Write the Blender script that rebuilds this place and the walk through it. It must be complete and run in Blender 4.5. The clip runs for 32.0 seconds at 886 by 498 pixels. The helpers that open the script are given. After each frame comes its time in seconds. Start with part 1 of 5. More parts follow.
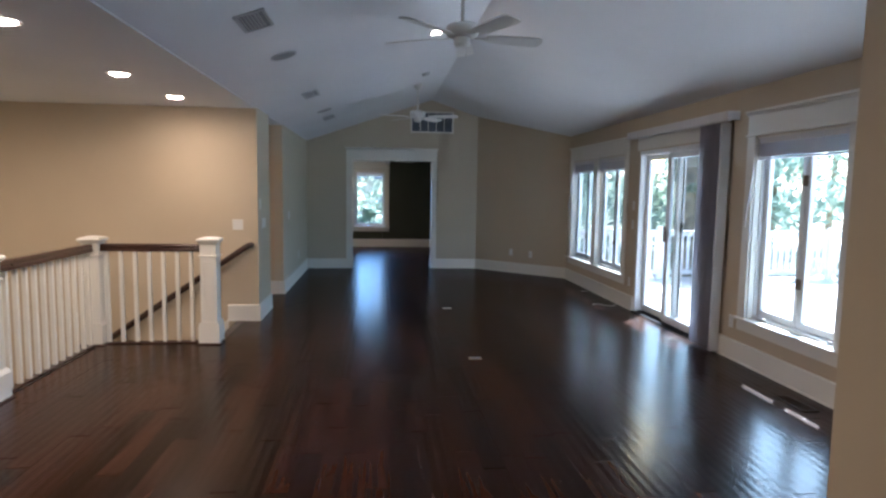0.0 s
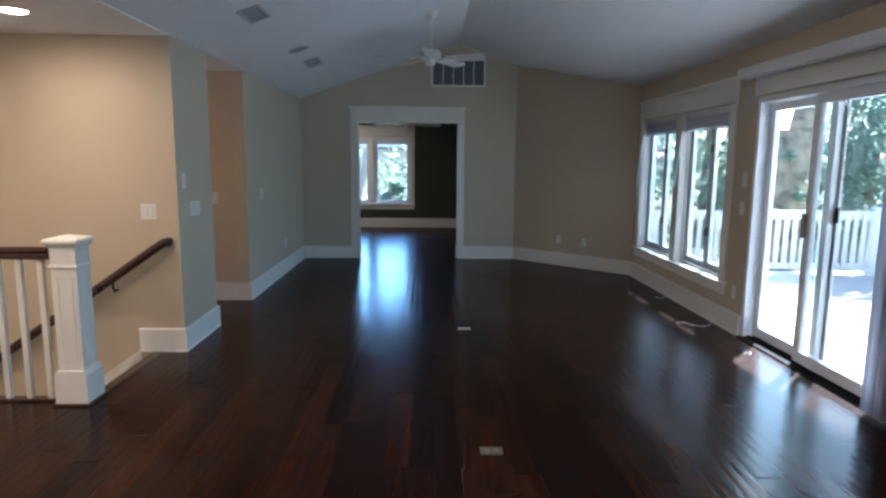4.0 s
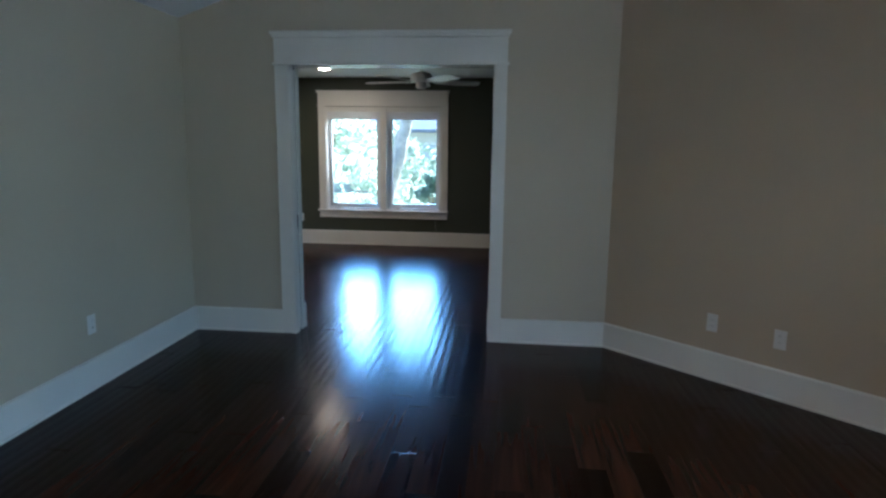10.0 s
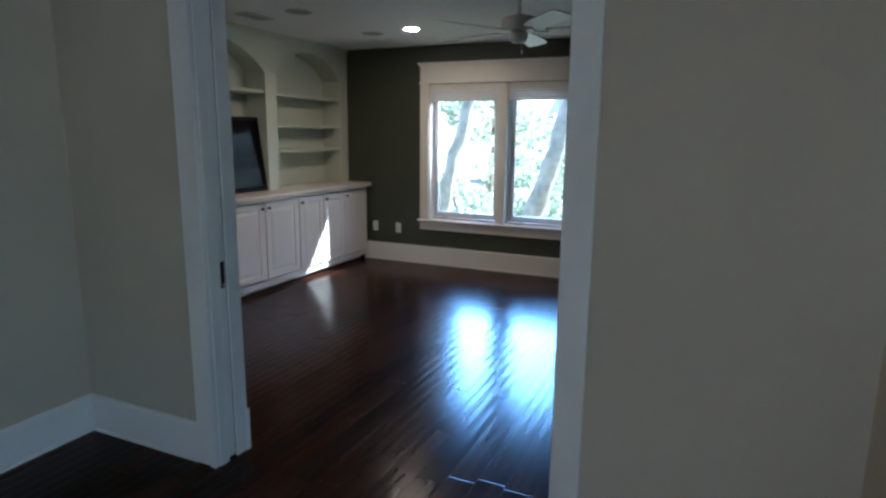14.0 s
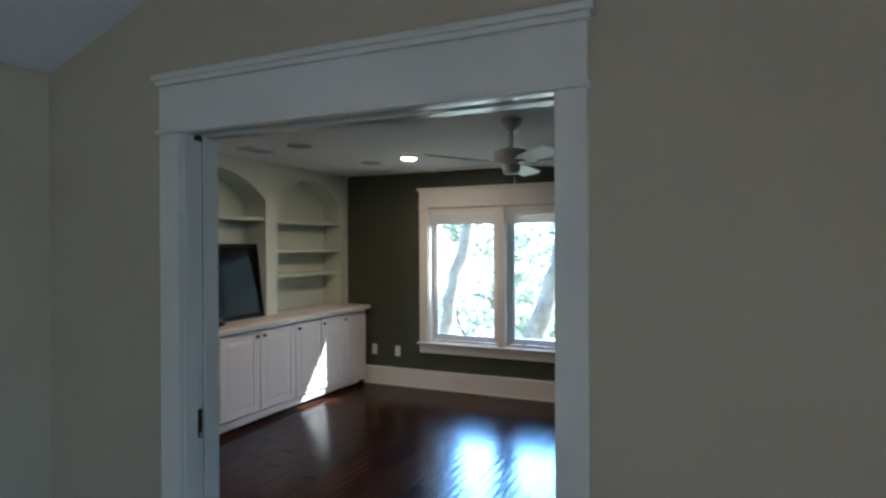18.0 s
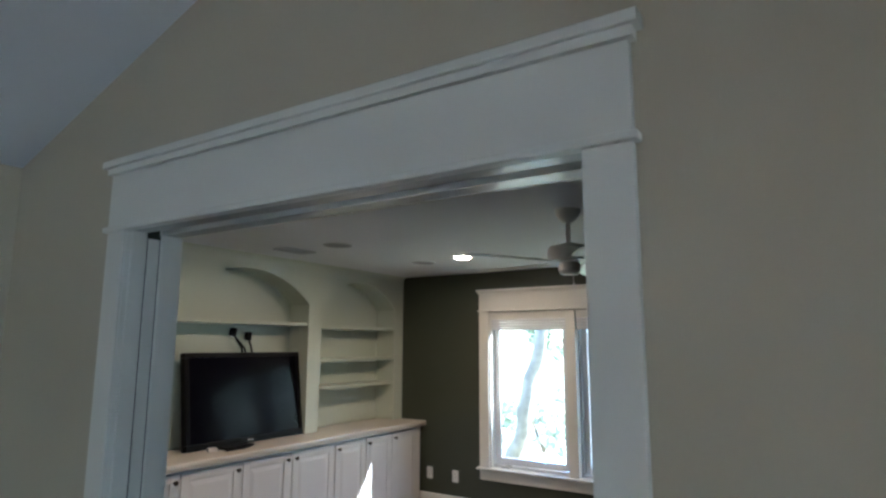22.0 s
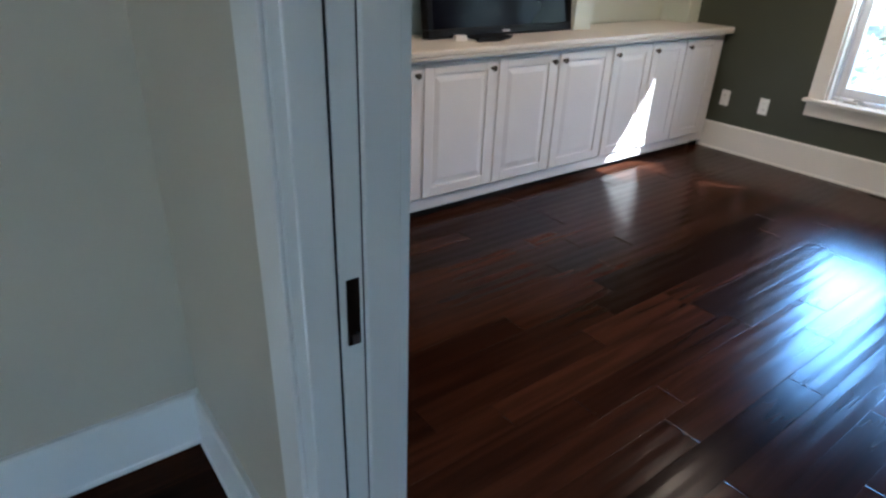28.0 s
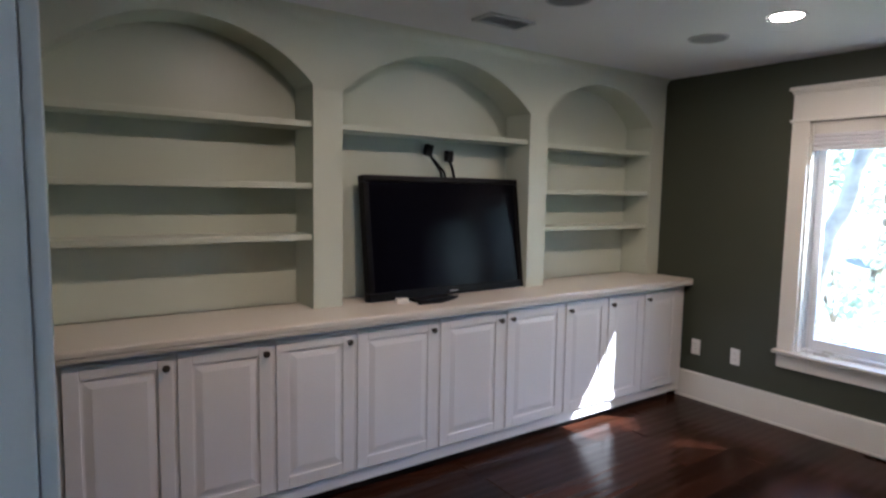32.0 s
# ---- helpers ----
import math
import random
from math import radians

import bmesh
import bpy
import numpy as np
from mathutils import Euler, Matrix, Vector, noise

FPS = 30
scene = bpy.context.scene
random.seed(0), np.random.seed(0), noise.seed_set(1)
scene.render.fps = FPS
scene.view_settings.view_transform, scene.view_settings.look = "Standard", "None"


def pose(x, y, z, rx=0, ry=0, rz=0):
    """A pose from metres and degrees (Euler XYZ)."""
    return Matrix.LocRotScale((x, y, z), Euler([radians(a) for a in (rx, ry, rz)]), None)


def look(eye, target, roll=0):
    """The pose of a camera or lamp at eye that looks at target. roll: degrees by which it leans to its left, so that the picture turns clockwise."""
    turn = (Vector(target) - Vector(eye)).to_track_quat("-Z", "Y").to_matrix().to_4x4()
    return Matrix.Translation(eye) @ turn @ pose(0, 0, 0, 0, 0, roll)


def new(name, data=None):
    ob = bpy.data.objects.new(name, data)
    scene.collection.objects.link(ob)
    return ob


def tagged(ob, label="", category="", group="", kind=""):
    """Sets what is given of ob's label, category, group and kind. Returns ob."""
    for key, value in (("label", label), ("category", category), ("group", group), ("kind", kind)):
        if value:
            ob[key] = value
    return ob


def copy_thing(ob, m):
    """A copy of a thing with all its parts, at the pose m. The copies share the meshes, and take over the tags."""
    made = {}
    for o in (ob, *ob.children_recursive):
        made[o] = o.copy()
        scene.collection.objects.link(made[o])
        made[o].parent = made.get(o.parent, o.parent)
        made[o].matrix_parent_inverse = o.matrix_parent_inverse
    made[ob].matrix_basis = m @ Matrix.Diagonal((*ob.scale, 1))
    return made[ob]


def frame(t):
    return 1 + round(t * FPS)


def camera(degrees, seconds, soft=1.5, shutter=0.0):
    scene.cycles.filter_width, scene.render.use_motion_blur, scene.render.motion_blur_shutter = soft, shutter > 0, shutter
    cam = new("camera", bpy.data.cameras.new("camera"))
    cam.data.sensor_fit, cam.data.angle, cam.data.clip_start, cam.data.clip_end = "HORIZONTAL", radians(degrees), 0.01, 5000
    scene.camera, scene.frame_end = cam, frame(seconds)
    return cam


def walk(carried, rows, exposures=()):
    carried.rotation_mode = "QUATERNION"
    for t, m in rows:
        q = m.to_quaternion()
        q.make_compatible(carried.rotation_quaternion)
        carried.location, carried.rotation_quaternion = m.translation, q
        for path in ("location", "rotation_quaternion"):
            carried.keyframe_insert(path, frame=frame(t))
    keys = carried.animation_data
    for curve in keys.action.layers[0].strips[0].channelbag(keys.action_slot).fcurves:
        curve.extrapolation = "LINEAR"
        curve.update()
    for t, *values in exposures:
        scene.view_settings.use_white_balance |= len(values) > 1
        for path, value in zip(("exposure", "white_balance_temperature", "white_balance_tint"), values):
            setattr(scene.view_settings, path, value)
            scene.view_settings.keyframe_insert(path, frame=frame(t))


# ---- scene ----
cam = camera(72.5, 32.0, soft=2.5, shutter=0.4)
PATH = [
    (0, (0.488, -0.517, 1.509), (0.697, 1.463, 1.313), 0.9),
    (0.5, (0.479, -0.384, 1.513), (0.736, 1.588, 1.305), 1.0),
    (1, (0.488, -0.166, 1.514), (0.777, 1.8, 1.295), 1.1),
    (1.5, (0.564, 0.109, 1.513), (0.854, 2.074, 1.28), 1.1),
    (2, (0.695, 0.398, 1.512), (0.961, 2.365, 1.26), 1.0),
    (2.5, (0.783, 0.702, 1.496), (1.03, 2.669, 1.232), 1.0),
    (3, (0.851, 1.045, 1.51), (1.068, 3.013, 1.227), 0.8),
    (3.5, (0.95, 1.447, 1.495), (1.08, 3.421, 1.204), 0.5),
    (4, (1.01, 1.807, 1.485), (1.063, 3.786, 1.195), 0.5),
    (4.5, (1.051, 2.145, 1.499), (1.057, 4.124, 1.212), 1.0),
    (6.5, (1.403, 3.597, 1.505), (1.265, 5.575, 1.242), 1.0),
    (7, (1.369, 4.007, 1.489), (1.239, 5.985, 1.218), 1.3),
    (7.5, (1.378, 4.443, 1.499), (1.243, 6.418, 1.212), 1.2),
    (8, (1.415, 4.829, 1.49), (1.263, 6.801, 1.195), 1.0),
    (8.5, (1.437, 5.287, 1.516), (1.28, 7.255, 1.195), 1.0),
    (9, (1.466, 5.727, 1.482), (1.309, 7.695, 1.159), 0.9),
    (9.5, (1.54, 6.189, 1.48), (1.359, 8.153, 1.147), 0.5),
    (10, (1.574, 6.529, 1.468), (1.372, 8.49, 1.13), 0.7),
    (10.5, (1.632, 6.951, 1.471), (1.39, 8.905, 1.121), 0.7),
    (11, (1.695, 7.361, 1.49), (1.387, 9.302, 1.12), 1.0),
    (11.5, (1.763, 7.719, 1.459), (1.384, 9.645, 1.075), 1.4),
    (12, (1.912, 8.108, 1.478), (1.437, 10.006, 1.064), 1.3),
    (12.5, (1.907, 8.503, 1.459), (1.359, 10.376, 1.023), 1.6),
    (13, (1.833, 8.795, 1.404), (1.221, 10.651, 0.977), 1.5),
    (13.5, (1.893, 8.989, 1.457), (1.171, 10.807, 1.042), 1.1),
    (14, (1.895, 9.112, 1.477), (1.086, 10.902, 1.101), 0.6),
    (14.5, (1.842, 9.178, 1.487), (0.989, 10.957, 1.162), 0.3),
    (15, (1.87, 9.167, 1.52), (0.989, 10.94, 1.243), 0.2),
    (15.5, (1.856, 9.168, 1.542), (0.97, 10.946, 1.316), 0.4),
    (17.5, (1.879, 9.182, 1.588), (1.023, 10.989, 1.538), -0.1),
    (18, (1.908, 9.229, 1.582), (1.067, 11.044, 1.573), -0.2),
    (18.5, (1.876, 9.39, 1.594), (1.024, 11.198, 1.656), -0.4),
    (19, (1.833, 9.593, 1.638), (0.935, 11.374, 1.787), -0.2),
    (19.5, (1.842, 9.768, 1.662), (0.876, 11.504, 1.888), -0.0),
    (20, (1.853, 9.847, 1.659), (0.845, 11.553, 1.931), -0.0),
    (20.5, (1.847, 9.868, 1.665), (0.826, 11.563, 1.955), -0.1),
    (21, (1.844, 9.878, 1.666), (0.81, 11.562, 1.97), 0.0),
    (21.5, (1.841, 9.891, 1.672), (0.791, 11.565, 1.983), 0.1),
    (22, (1.833, 9.91, 1.673), (0.763, 11.57, 1.988), 0.2),
    (22.5, (1.819, 9.93, 1.667), (0.721, 11.576, 1.958), 0.2),
    (23, (1.81, 9.956, 1.651), (0.666, 11.584, 1.846), 0.5),
    (23.5, (1.762, 9.999, 1.599), (0.574, 11.607, 1.628), 0.5),
    (24, (1.673, 10.015, 1.481), (0.463, 11.596, 1.296), 0.5),
    (24.5, (1.606, 10.034, 1.426), (0.356, 11.542, 1.022), 0.6),
    (25, (1.405, 10.142, 1.371), (0.115, 11.568, 0.82), 1.3),
    (25.5, (1.209, 10.312, 1.363), (-0.159, 11.628, 0.732), 2.2),
    (26, (0.902, 10.517, 1.311), (-0.536, 11.737, 0.646), 2.5),
    (26.5, (0.733, 10.608, 1.305), (-0.717, 11.777, 0.575), 2.8),
    (28.5, (0.666, 10.688, 1.381), (-0.721, 11.789, 0.453), 2.4),
    (29, (0.669, 10.714, 1.367), (-0.685, 11.861, 0.443), 2.3),
    (29.5, (0.662, 10.739, 1.36), (-0.671, 11.96, 0.504), 2.9),
    (30, (0.632, 10.779, 1.325), (-0.723, 12.062, 0.608), 2.4),
    (30.5, (0.675, 10.914, 1.394), (-0.761, 12.171, 0.795), 2.5),
    (31, (0.774, 11.056, 1.421), (-0.778, 12.239, 0.987), 1.5),
    (31.5, (0.782, 11.104, 1.474), (-0.824, 12.26, 1.186), 1.2),
    (32, (0.779, 11.118, 1.524), (-0.848, 12.266, 1.335), 1.0),
]
EXPO = [(t, e, k, g) for t, e, k, g in ((0, 2.6, 5350, 16), (4, 2.55, 5250, 14), (7, 2.52, 4950, 9), (9, 2.65, 5000, 9), (12, 2.45, 5200, 12), (13, 2.45, 5200, 13), (15.5, 2.55, 5260, 13), (18, 2.6, 5400, 13), (20, 2.8, 5550, 12), (22, 2.95, 5400, 12), (23, 2.9, 5350, 12), (24, 2.75, 5380, 13), (26, 2.97, 5260, 14), (29, 3.45, 5330, 14), (30, 3.25, 5250, 16), (31, 3.05, 5250, 18), (32, 3.1, 5250, 20))]
walk(cam, [(t, look(eye, target, roll)) for t, eye, target, roll in PATH], EXPO)

# ---- world and sun ----
SUN_AZ = math.atan2(0.719, 0.695)          # the sun stands towards +x +y
SUN_EL = radians(45)
world = bpy.data.worlds.new("world")
scene.world = world
world.use_nodes = True
wn = world.node_tree.nodes
sky = wn.new("ShaderNodeTexSky")
sky.sky_type = 'NISHITA'
sky.sun_disc = False
sky.sun_elevation = SUN_EL
sky.sun_rotation = math.pi / 2 - SUN_AZ
wn["Background"].inputs["Strength"].default_value = 0.11
world.node_tree.links.new(sky.outputs[0], wn["Background"].inputs["Color"])
sun = new("sun", bpy.data.lights.new("sun", 'SUN'))
sun.data.energy, sun.data.angle, sun.data.color = 5.0, radians(0.6), (1.0, 0.95, 0.86)
sun.matrix_world = look((30 * math.cos(SUN_AZ), 30 * math.sin(SUN_AZ), 30 * math.tan(SUN_EL)), (0, 0, 0))

# ---- plan ----
XL, XW, YD, YB, YS = -0.863, 3.715, 10.968, 15.250, 6.393   # side walls, study door wall, study back wall, stair wall
XR, ZR, ZL, ZW = 1.45, 3.17, 2.37, 2.44                    # ridge and eaves of the vault
YN = 0.85                                                  # near end of the vaulted room
ZF = 2.36                                                  # flat ceilings
ZS = 2.404                                                 # study ceiling
XB, XBK, XCF = -2.12, -2.36, -1.845                        # bookcase face and back, cupboard door face
XSR = 3.6                                                  # study's far side wall


# ---- material helper ----
def mat(name, col, rough=0.5, metal=0.0, var=0.08, scale=5.0, bump=0.0, bscale=80.0, coat=0.0, emit=None, power=0.0, island=0.0, spec=0.5):
    m = bpy.data.materials.new(name)
    m.use_nodes = True
    n, l = m.node_tree.nodes, m.node_tree.links
    b = n["Principled BSDF"]
    b.inputs["Roughness"].default_value, b.inputs["Metallic"].default_value = rough, metal
    b.inputs["Coat Weight"].default_value, b.inputs["Specular IOR Level"].default_value = coat, spec
    tc = n.new("ShaderNodeTexCoord")
    big = n.new("ShaderNodeTexNoise")
    big.inputs["Scale"].default_value, big.inputs["Detail"].default_value = scale, 5
    l.new(tc.outputs["Object"], big.inputs["Vector"])
    ramp = n.new("ShaderNodeMapRange")
    ramp.inputs["From Min"].default_value, ramp.inputs["From Max"].default_value = 0.3, 0.7
    ramp.inputs["To Min"].default_value, ramp.inputs["To Max"].default_value = 1 - var, 1 + var
    l.new(big.outputs["Fac"], ramp.inputs["Value"])
    mul = n.new("ShaderNodeVectorMath")
    mul.operation = 'SCALE'
    mul.inputs[0].default_value = col
    l.new(ramp.outputs[0], mul.inputs["Scale"])
    out = mul.outputs[0]
    if island:
        geo = n.new("ShaderNodeNewGeometry")
        r2 = n.new("ShaderNodeMapRange")
        r2.inputs["To Min"].default_value, r2.inputs["To Max"].default_value = 1 - island, 1 + island
        l.new(geo.outputs["Random Per Island"], r2.inputs["Value"])
        mu2 = n.new("ShaderNodeVectorMath")
        mu2.operation = 'SCALE'
        l.new(out, mu2.inputs[0])
        l.new(r2.outputs[0], mu2.inputs["Scale"])
        out = mu2.outputs[0]
    l.new(out, b.inputs["Base Color"])
    rr = n.new("ShaderNodeMapRange")
    rr.inputs["To Min"].default_value, rr.inputs["To Max"].default_value = max(0.02, rough - 0.025), min(1, rough + 0.025)
    l.new(big.outputs["Fac"], rr.inputs["Value"])
    l.new(rr.outputs[0], b.inputs["Roughness"])
    if bump:
        fine = n.new("ShaderNodeTexNoise")
        fine.inputs["Scale"].default_value, fine.inputs["Detail"].default_value = bscale, 4
        l.new(tc.outputs["Object"], fine.inputs["Vector"])
        bp = n.new("ShaderNodeBump")
        bp.inputs["Strength"].default_value, bp.inputs["Distance"].default_value = bump, 0.004
        l.new(fine.outputs["Fac"], bp.inputs["Height"])
        l.new(bp.outputs[0], b.inputs["Normal"])
    if emit:
        b.inputs["Emission Color"].default_value = (*emit, 1)
        b.inputs["Emission Strength"].default_value = power
    return m


def floor_mat(name, joined):
    """Dark hand-scraped hardwood: each board its own tone, grain along y, scalloped gloss."""
    m = bpy.data.materials.new(name)
    m.use_nodes = True
    n, l = m.node_tree.nodes, m.node_tree.links
    b = n["Principled BSDF"]
    if joined:
        rnd = n.new("ShaderNodeNewGeometry").outputs["Random Per Island"]
    else:
        rnd = n.new("ShaderNodeObjectInfo").outputs["Random"]
    geo = n.new("ShaderNodeNewGeometry")
    shift = n.new("ShaderNodeVectorMath")
    shift.operation = 'MULTIPLY_ADD'
    com = n.new("ShaderNodeCombineXYZ")
    for k in range(3):
        l.new(rnd, com.inputs[k])
    l.new(com.outputs[0], shift.inputs[0])
    shift.inputs[1].default_value = (37, 53, 11)
    l.new(geo.outputs["Position"], shift.inputs[2])
    mp = n.new("ShaderNodeVectorMath")
    mp.operation = 'MULTIPLY'
    mp.inputs[1].default_value = (26, 1.6, 1)
    l.new(shift.outputs[0], mp.inputs[0])
    grain = n.new("ShaderNodeTexNoise")
    grain.inputs["Scale"].default_value, grain.inputs["Detail"].default_value, grain.inputs["Distortion"].default_value = 1.0, 7, 0.6
    l.new(mp.outputs[0], grain.inputs["Vector"])
    cr = n.new("ShaderNodeValToRGB")
    cr.color_ramp.elements[0].position, cr.color_ramp.elements[0].color = 0.25, (0.0092, 0.0031, 0.0015, 1)
    cr.color_ramp.elements[1].position, cr.color_ramp.elements[1].color = 0.8, (0.033, 0.0106, 0.0047, 1)
    l.new(grain.outputs["Fac"], cr.inputs[0])
    tone = n.new("ShaderNodeMapRange")
    tone.inputs["To Min"].default_value, tone.inputs["To Max"].default_value = 0.4, 1.8
    l.new(rnd, tone.inputs["Value"])
    sc = n.new("ShaderNodeVectorMath")
    sc.operation = 'SCALE'
    l.new(cr.outputs[0], sc.inputs[0])
    l.new(tone.outputs[0], sc.inputs["Scale"])
    rip = n.new("ShaderNodeVectorMath")
    rip.operation = 'MULTIPLY'
    rip.inputs[1].default_value = (31, 1.7, 1)
    l.new(shift.outputs[0], rip.inputs[0])
    ripple = n.new("ShaderNodeTexNoise")
    ripple.inputs["Scale"].default_value, ripple.inputs["Detail"].default_value = 1.0, 1.5
    l.new(rip.outputs[0], ripple.inputs["Vector"])
    b1 = n.new("ShaderNodeBump")
    b1.inputs["Strength"].default_value, b1.inputs["Distance"].default_value = 0.5, 0.0012
    l.new(ripple.outputs["Fac"], b1.inputs["Height"])
    b2 = n.new("ShaderNodeBump")
    b2.inputs["Strength"].default_value, b2.inputs["Distance"].default_value = 0.1, 0.0006
    l.new(grain.outputs["Fac"], b2.inputs["Height"])
    l.new(b1.outputs[0], b2.inputs["Normal"])
    rg = n.new("ShaderNodeMapRange")
    rg.inputs["To Min"].default_value, rg.inputs["To Max"].default_value = 0.17, 0.24
    l.new(grain.outputs["Fac"], rg.inputs["Value"])
    dif, glo, fr, weight, mix = n.new("ShaderNodeBsdfDiffuse"), n.new("ShaderNodeBsdfGlossy"), n.new("ShaderNodeFresnel"), n.new("ShaderNodeMapRange"), n.new("ShaderNodeMixShader")
    fr.inputs["IOR"].default_value = 1.45
    weight.inputs["From Min"].default_value, weight.inputs["From Max"].default_value = 0.055, 0.26
    weight.inputs["To Min"].default_value, weight.inputs["To Max"].default_value = 0.008, 0.225
    l.new(fr.outputs[0], weight.inputs["Value"])
    l.new(sc.outputs[0], dif.inputs["Color"])
    l.new(rg.outputs[0], glo.inputs["Roughness"])
    for sh in (dif, glo):
        l.new(b2.outputs[0], sh.inputs["Normal"])
    l.new(weight.outputs[0], mix.inputs[0])
    l.new(dif.outputs[0], mix.inputs[1])
    l.new(glo.outputs[0], mix.inputs[2])
    l.new(mix.outputs[0], n["Material Output"].inputs[0])
    n.remove(b)
    return m


def glass_mat(name):
    """Clear pane: lets light straight through, with a sheen that grows at grazing angles."""
    m = bpy.data.materials.new(name)
    m.use_nodes = True
    n, l = m.node_tree.nodes, m.node_tree.links
    mix, tr, gl, lw = n.new("ShaderNodeMixShader"), n.new("ShaderNodeBsdfTransparent"), n.new("ShaderNodeBsdfGlossy"), n.new("ShaderNodeLayerWeight")
    tr.inputs[0].default_value = (0.95, 0.98, 0.97, 1)
    gl.inputs["Roughness"].default_value = 0.01
    lw.inputs[0].default_value = 0.5
    pw, ma = n.new("ShaderNodeMath"), n.new("ShaderNodeMath")
    pw.operation, pw.inputs[1].default_value = 'POWER', 5.0
    ma.operation, ma.inputs[1].default_value, ma.inputs[2].default_value = 'MULTIPLY_ADD', 0.9, 0.03
    l.new(lw.outputs["Facing"], pw.inputs[0])
    l.new(pw.outputs[0], ma.inputs[0])
    l.new(ma.outputs[0], mix.inputs[0])
    l.new(tr.outputs[0], mix.inputs[1])
    l.new(gl.outputs[0], mix.inputs[2])
    l.new(mix.outputs[0], n["Material Output"].inputs[0])
    return m


def leaf_mat(name, col):
    """Thin leaves that let some of the sun through."""
    m = mat(name, col, 0.45, var=0.3, scale=2, island=0.5)
    n, l = m.node_tree.nodes, m.node_tree.links
    tl, mix = n.new("ShaderNodeBsdfTranslucent"), n.new("ShaderNodeMixShader")
    tl.inputs[0].default_value = (col[0] * 2.8, col[1] * 2.6, col[2] * 2.7, 1)
    mix.inputs[0].default_value = 0.7
    l.new(n["Principled BSDF"].outputs[0], mix.inputs[1])
    l.new(tl.outputs[0], mix.inputs[2])
    l.new(mix.outputs[0], n["Material Output"].inputs[0])
    return m


def mesh_mat(name):
    """Fine woven screen: mostly see-through grey threads."""
    m = bpy.data.materials.new(name)
    m.use_nodes = True
    n, l = m.node_tree.nodes, m.node_tree.links
    tr, mix = n.new("ShaderNodeBsdfTransparent"), n.new("ShaderNodeMixShader")
    n["Principled BSDF"].inputs["Base Color"].default_value = (0.10, 0.12, 0.13, 1)
    n["Principled BSDF"].inputs["Roughness"].default_value = 0.6
    mix.inputs[0].default_value = 0.24
    l.new(tr.outputs[0], mix.inputs[1])
    l.new(n["Principled BSDF"].outputs[0], mix.inputs[2])
    l.new(mix.outputs[0], n["Material Output"].inputs[0])
    return m


MESH = mesh_mat("insect_screen_mesh")
PAINT = mat("beige_wall_paint", (0.53, 0.47, 0.36), 0.42, var=0.03, scale=1.2, bump=0.12, bscale=220)
TAN = mat("tan_wall_paint", (0.53, 0.445, 0.325), 0.62, var=0.03, scale=1.2, bump=0.12, bscale=220)
GREEN = mat("dark_green_wall_paint", (0.052, 0.060, 0.040), 0.55, var=0.06, scale=1.5, bump=0.12, bscale=220)
SAGE = mat("pale_sage_cabinet_paint", (0.55, 0.585, 0.49), 0.34, var=0.02, scale=2, bump=0.05, bscale=150)
CEIL = mat("white_ceiling_paint", (0.76, 0.77, 0.80), 0.8, var=0.02, scale=1.5, bump=0.15, bscale=260)
TRIM = mat("white_trim_paint", (0.76, 0.75, 0.70), 0.40, var=0.02, scale=3, bump=0.05, bscale=90)
WORKTOP = mat("cream_worktop_paint", (0.66, 0.61, 0.54), 0.30, var=0.03, scale=2)
GLOSSW = mat("gloss_white_paint", (0.74, 0.74, 0.71), 0.16, var=0.01, scale=3)
CABW = mat("white_cupboard_paint", (0.74, 0.72, 0.70), 0.36, var=0.02, scale=3, bump=0.04, bscale=90)
VINYL = mat("white_vinyl", (0.74, 0.76, 0.78), 0.35, var=0.02)
BLIND = mat("lilac_grey_blind", (0.64, 0.63, 0.69), 0.55, var=0.04, scale=8)
VALAN = mat("off_white_valance", (0.70, 0.70, 0.72), 0.5, var=0.03)
WOODRAIL = mat("dark_stained_handrail", (0.035, 0.013, 0.008), 0.28, var=0.3, scale=9, bump=0.1, bscale=40, coat=0.3)
FLOORP, FLOORJ = floor_mat("scraped_hardwood", False), floor_mat("scraped_hardwood_joined", True)
GLASS = glass_mat("window_glass")
BLACKP = mat("black_plastic", (0.006, 0.006, 0.007), 0.4, var=0.1, spec=0.1)
SCREEN = mat("dark_tv_screen", (0.003, 0.003, 0.006), 0.13, var=0.05, spec=0.09)
BRONZE = mat("dark_bronze", (0.05, 0.035, 0.025), 0.35, metal=0.9, var=0.15)
LOCK = mat("worn_bronze_paint", (0.20, 0.155, 0.12), 0.4, metal=0.3, var=0.15)
BRASS = mat("aged_brass", (0.42, 0.34, 0.20), 0.35, metal=0.9, var=0.15)
KNOB = mat("pewter_knob", (0.10, 0.085, 0.07), 0.35, metal=0.9, var=0.2, scale=30)
NICKEL = mat("brushed_nickel", (0.55, 0.55, 0.54), 0.32, metal=1.0, var=0.08)
PLATE = mat("white_plate_plastic", (0.74, 0.74, 0.72), 0.35, var=0.02)
FANW = mat("white_fan_enamel", (0.72, 0.72, 0.70), 0.35, var=0.03)
GRILLE = mat("grey_filter_mesh", (0.13, 0.15, 0.19), 0.7, var=0.15, scale=40, bump=0.3, bscale=200)
VENTW = mat("grey_white_vent_metal", (0.50, 0.51, 0.53), 0.5, var=0.05)
SPK = mat("grey_speaker_cloth", (0.30, 0.31, 0.34), 0.7, var=0.08, scale=60)
# near-black colour put in for the shade of door gaps and outlet slots
DARK = mat("recess_shade", (0.01, 0.01, 0.01), 0.8, var=0.1)
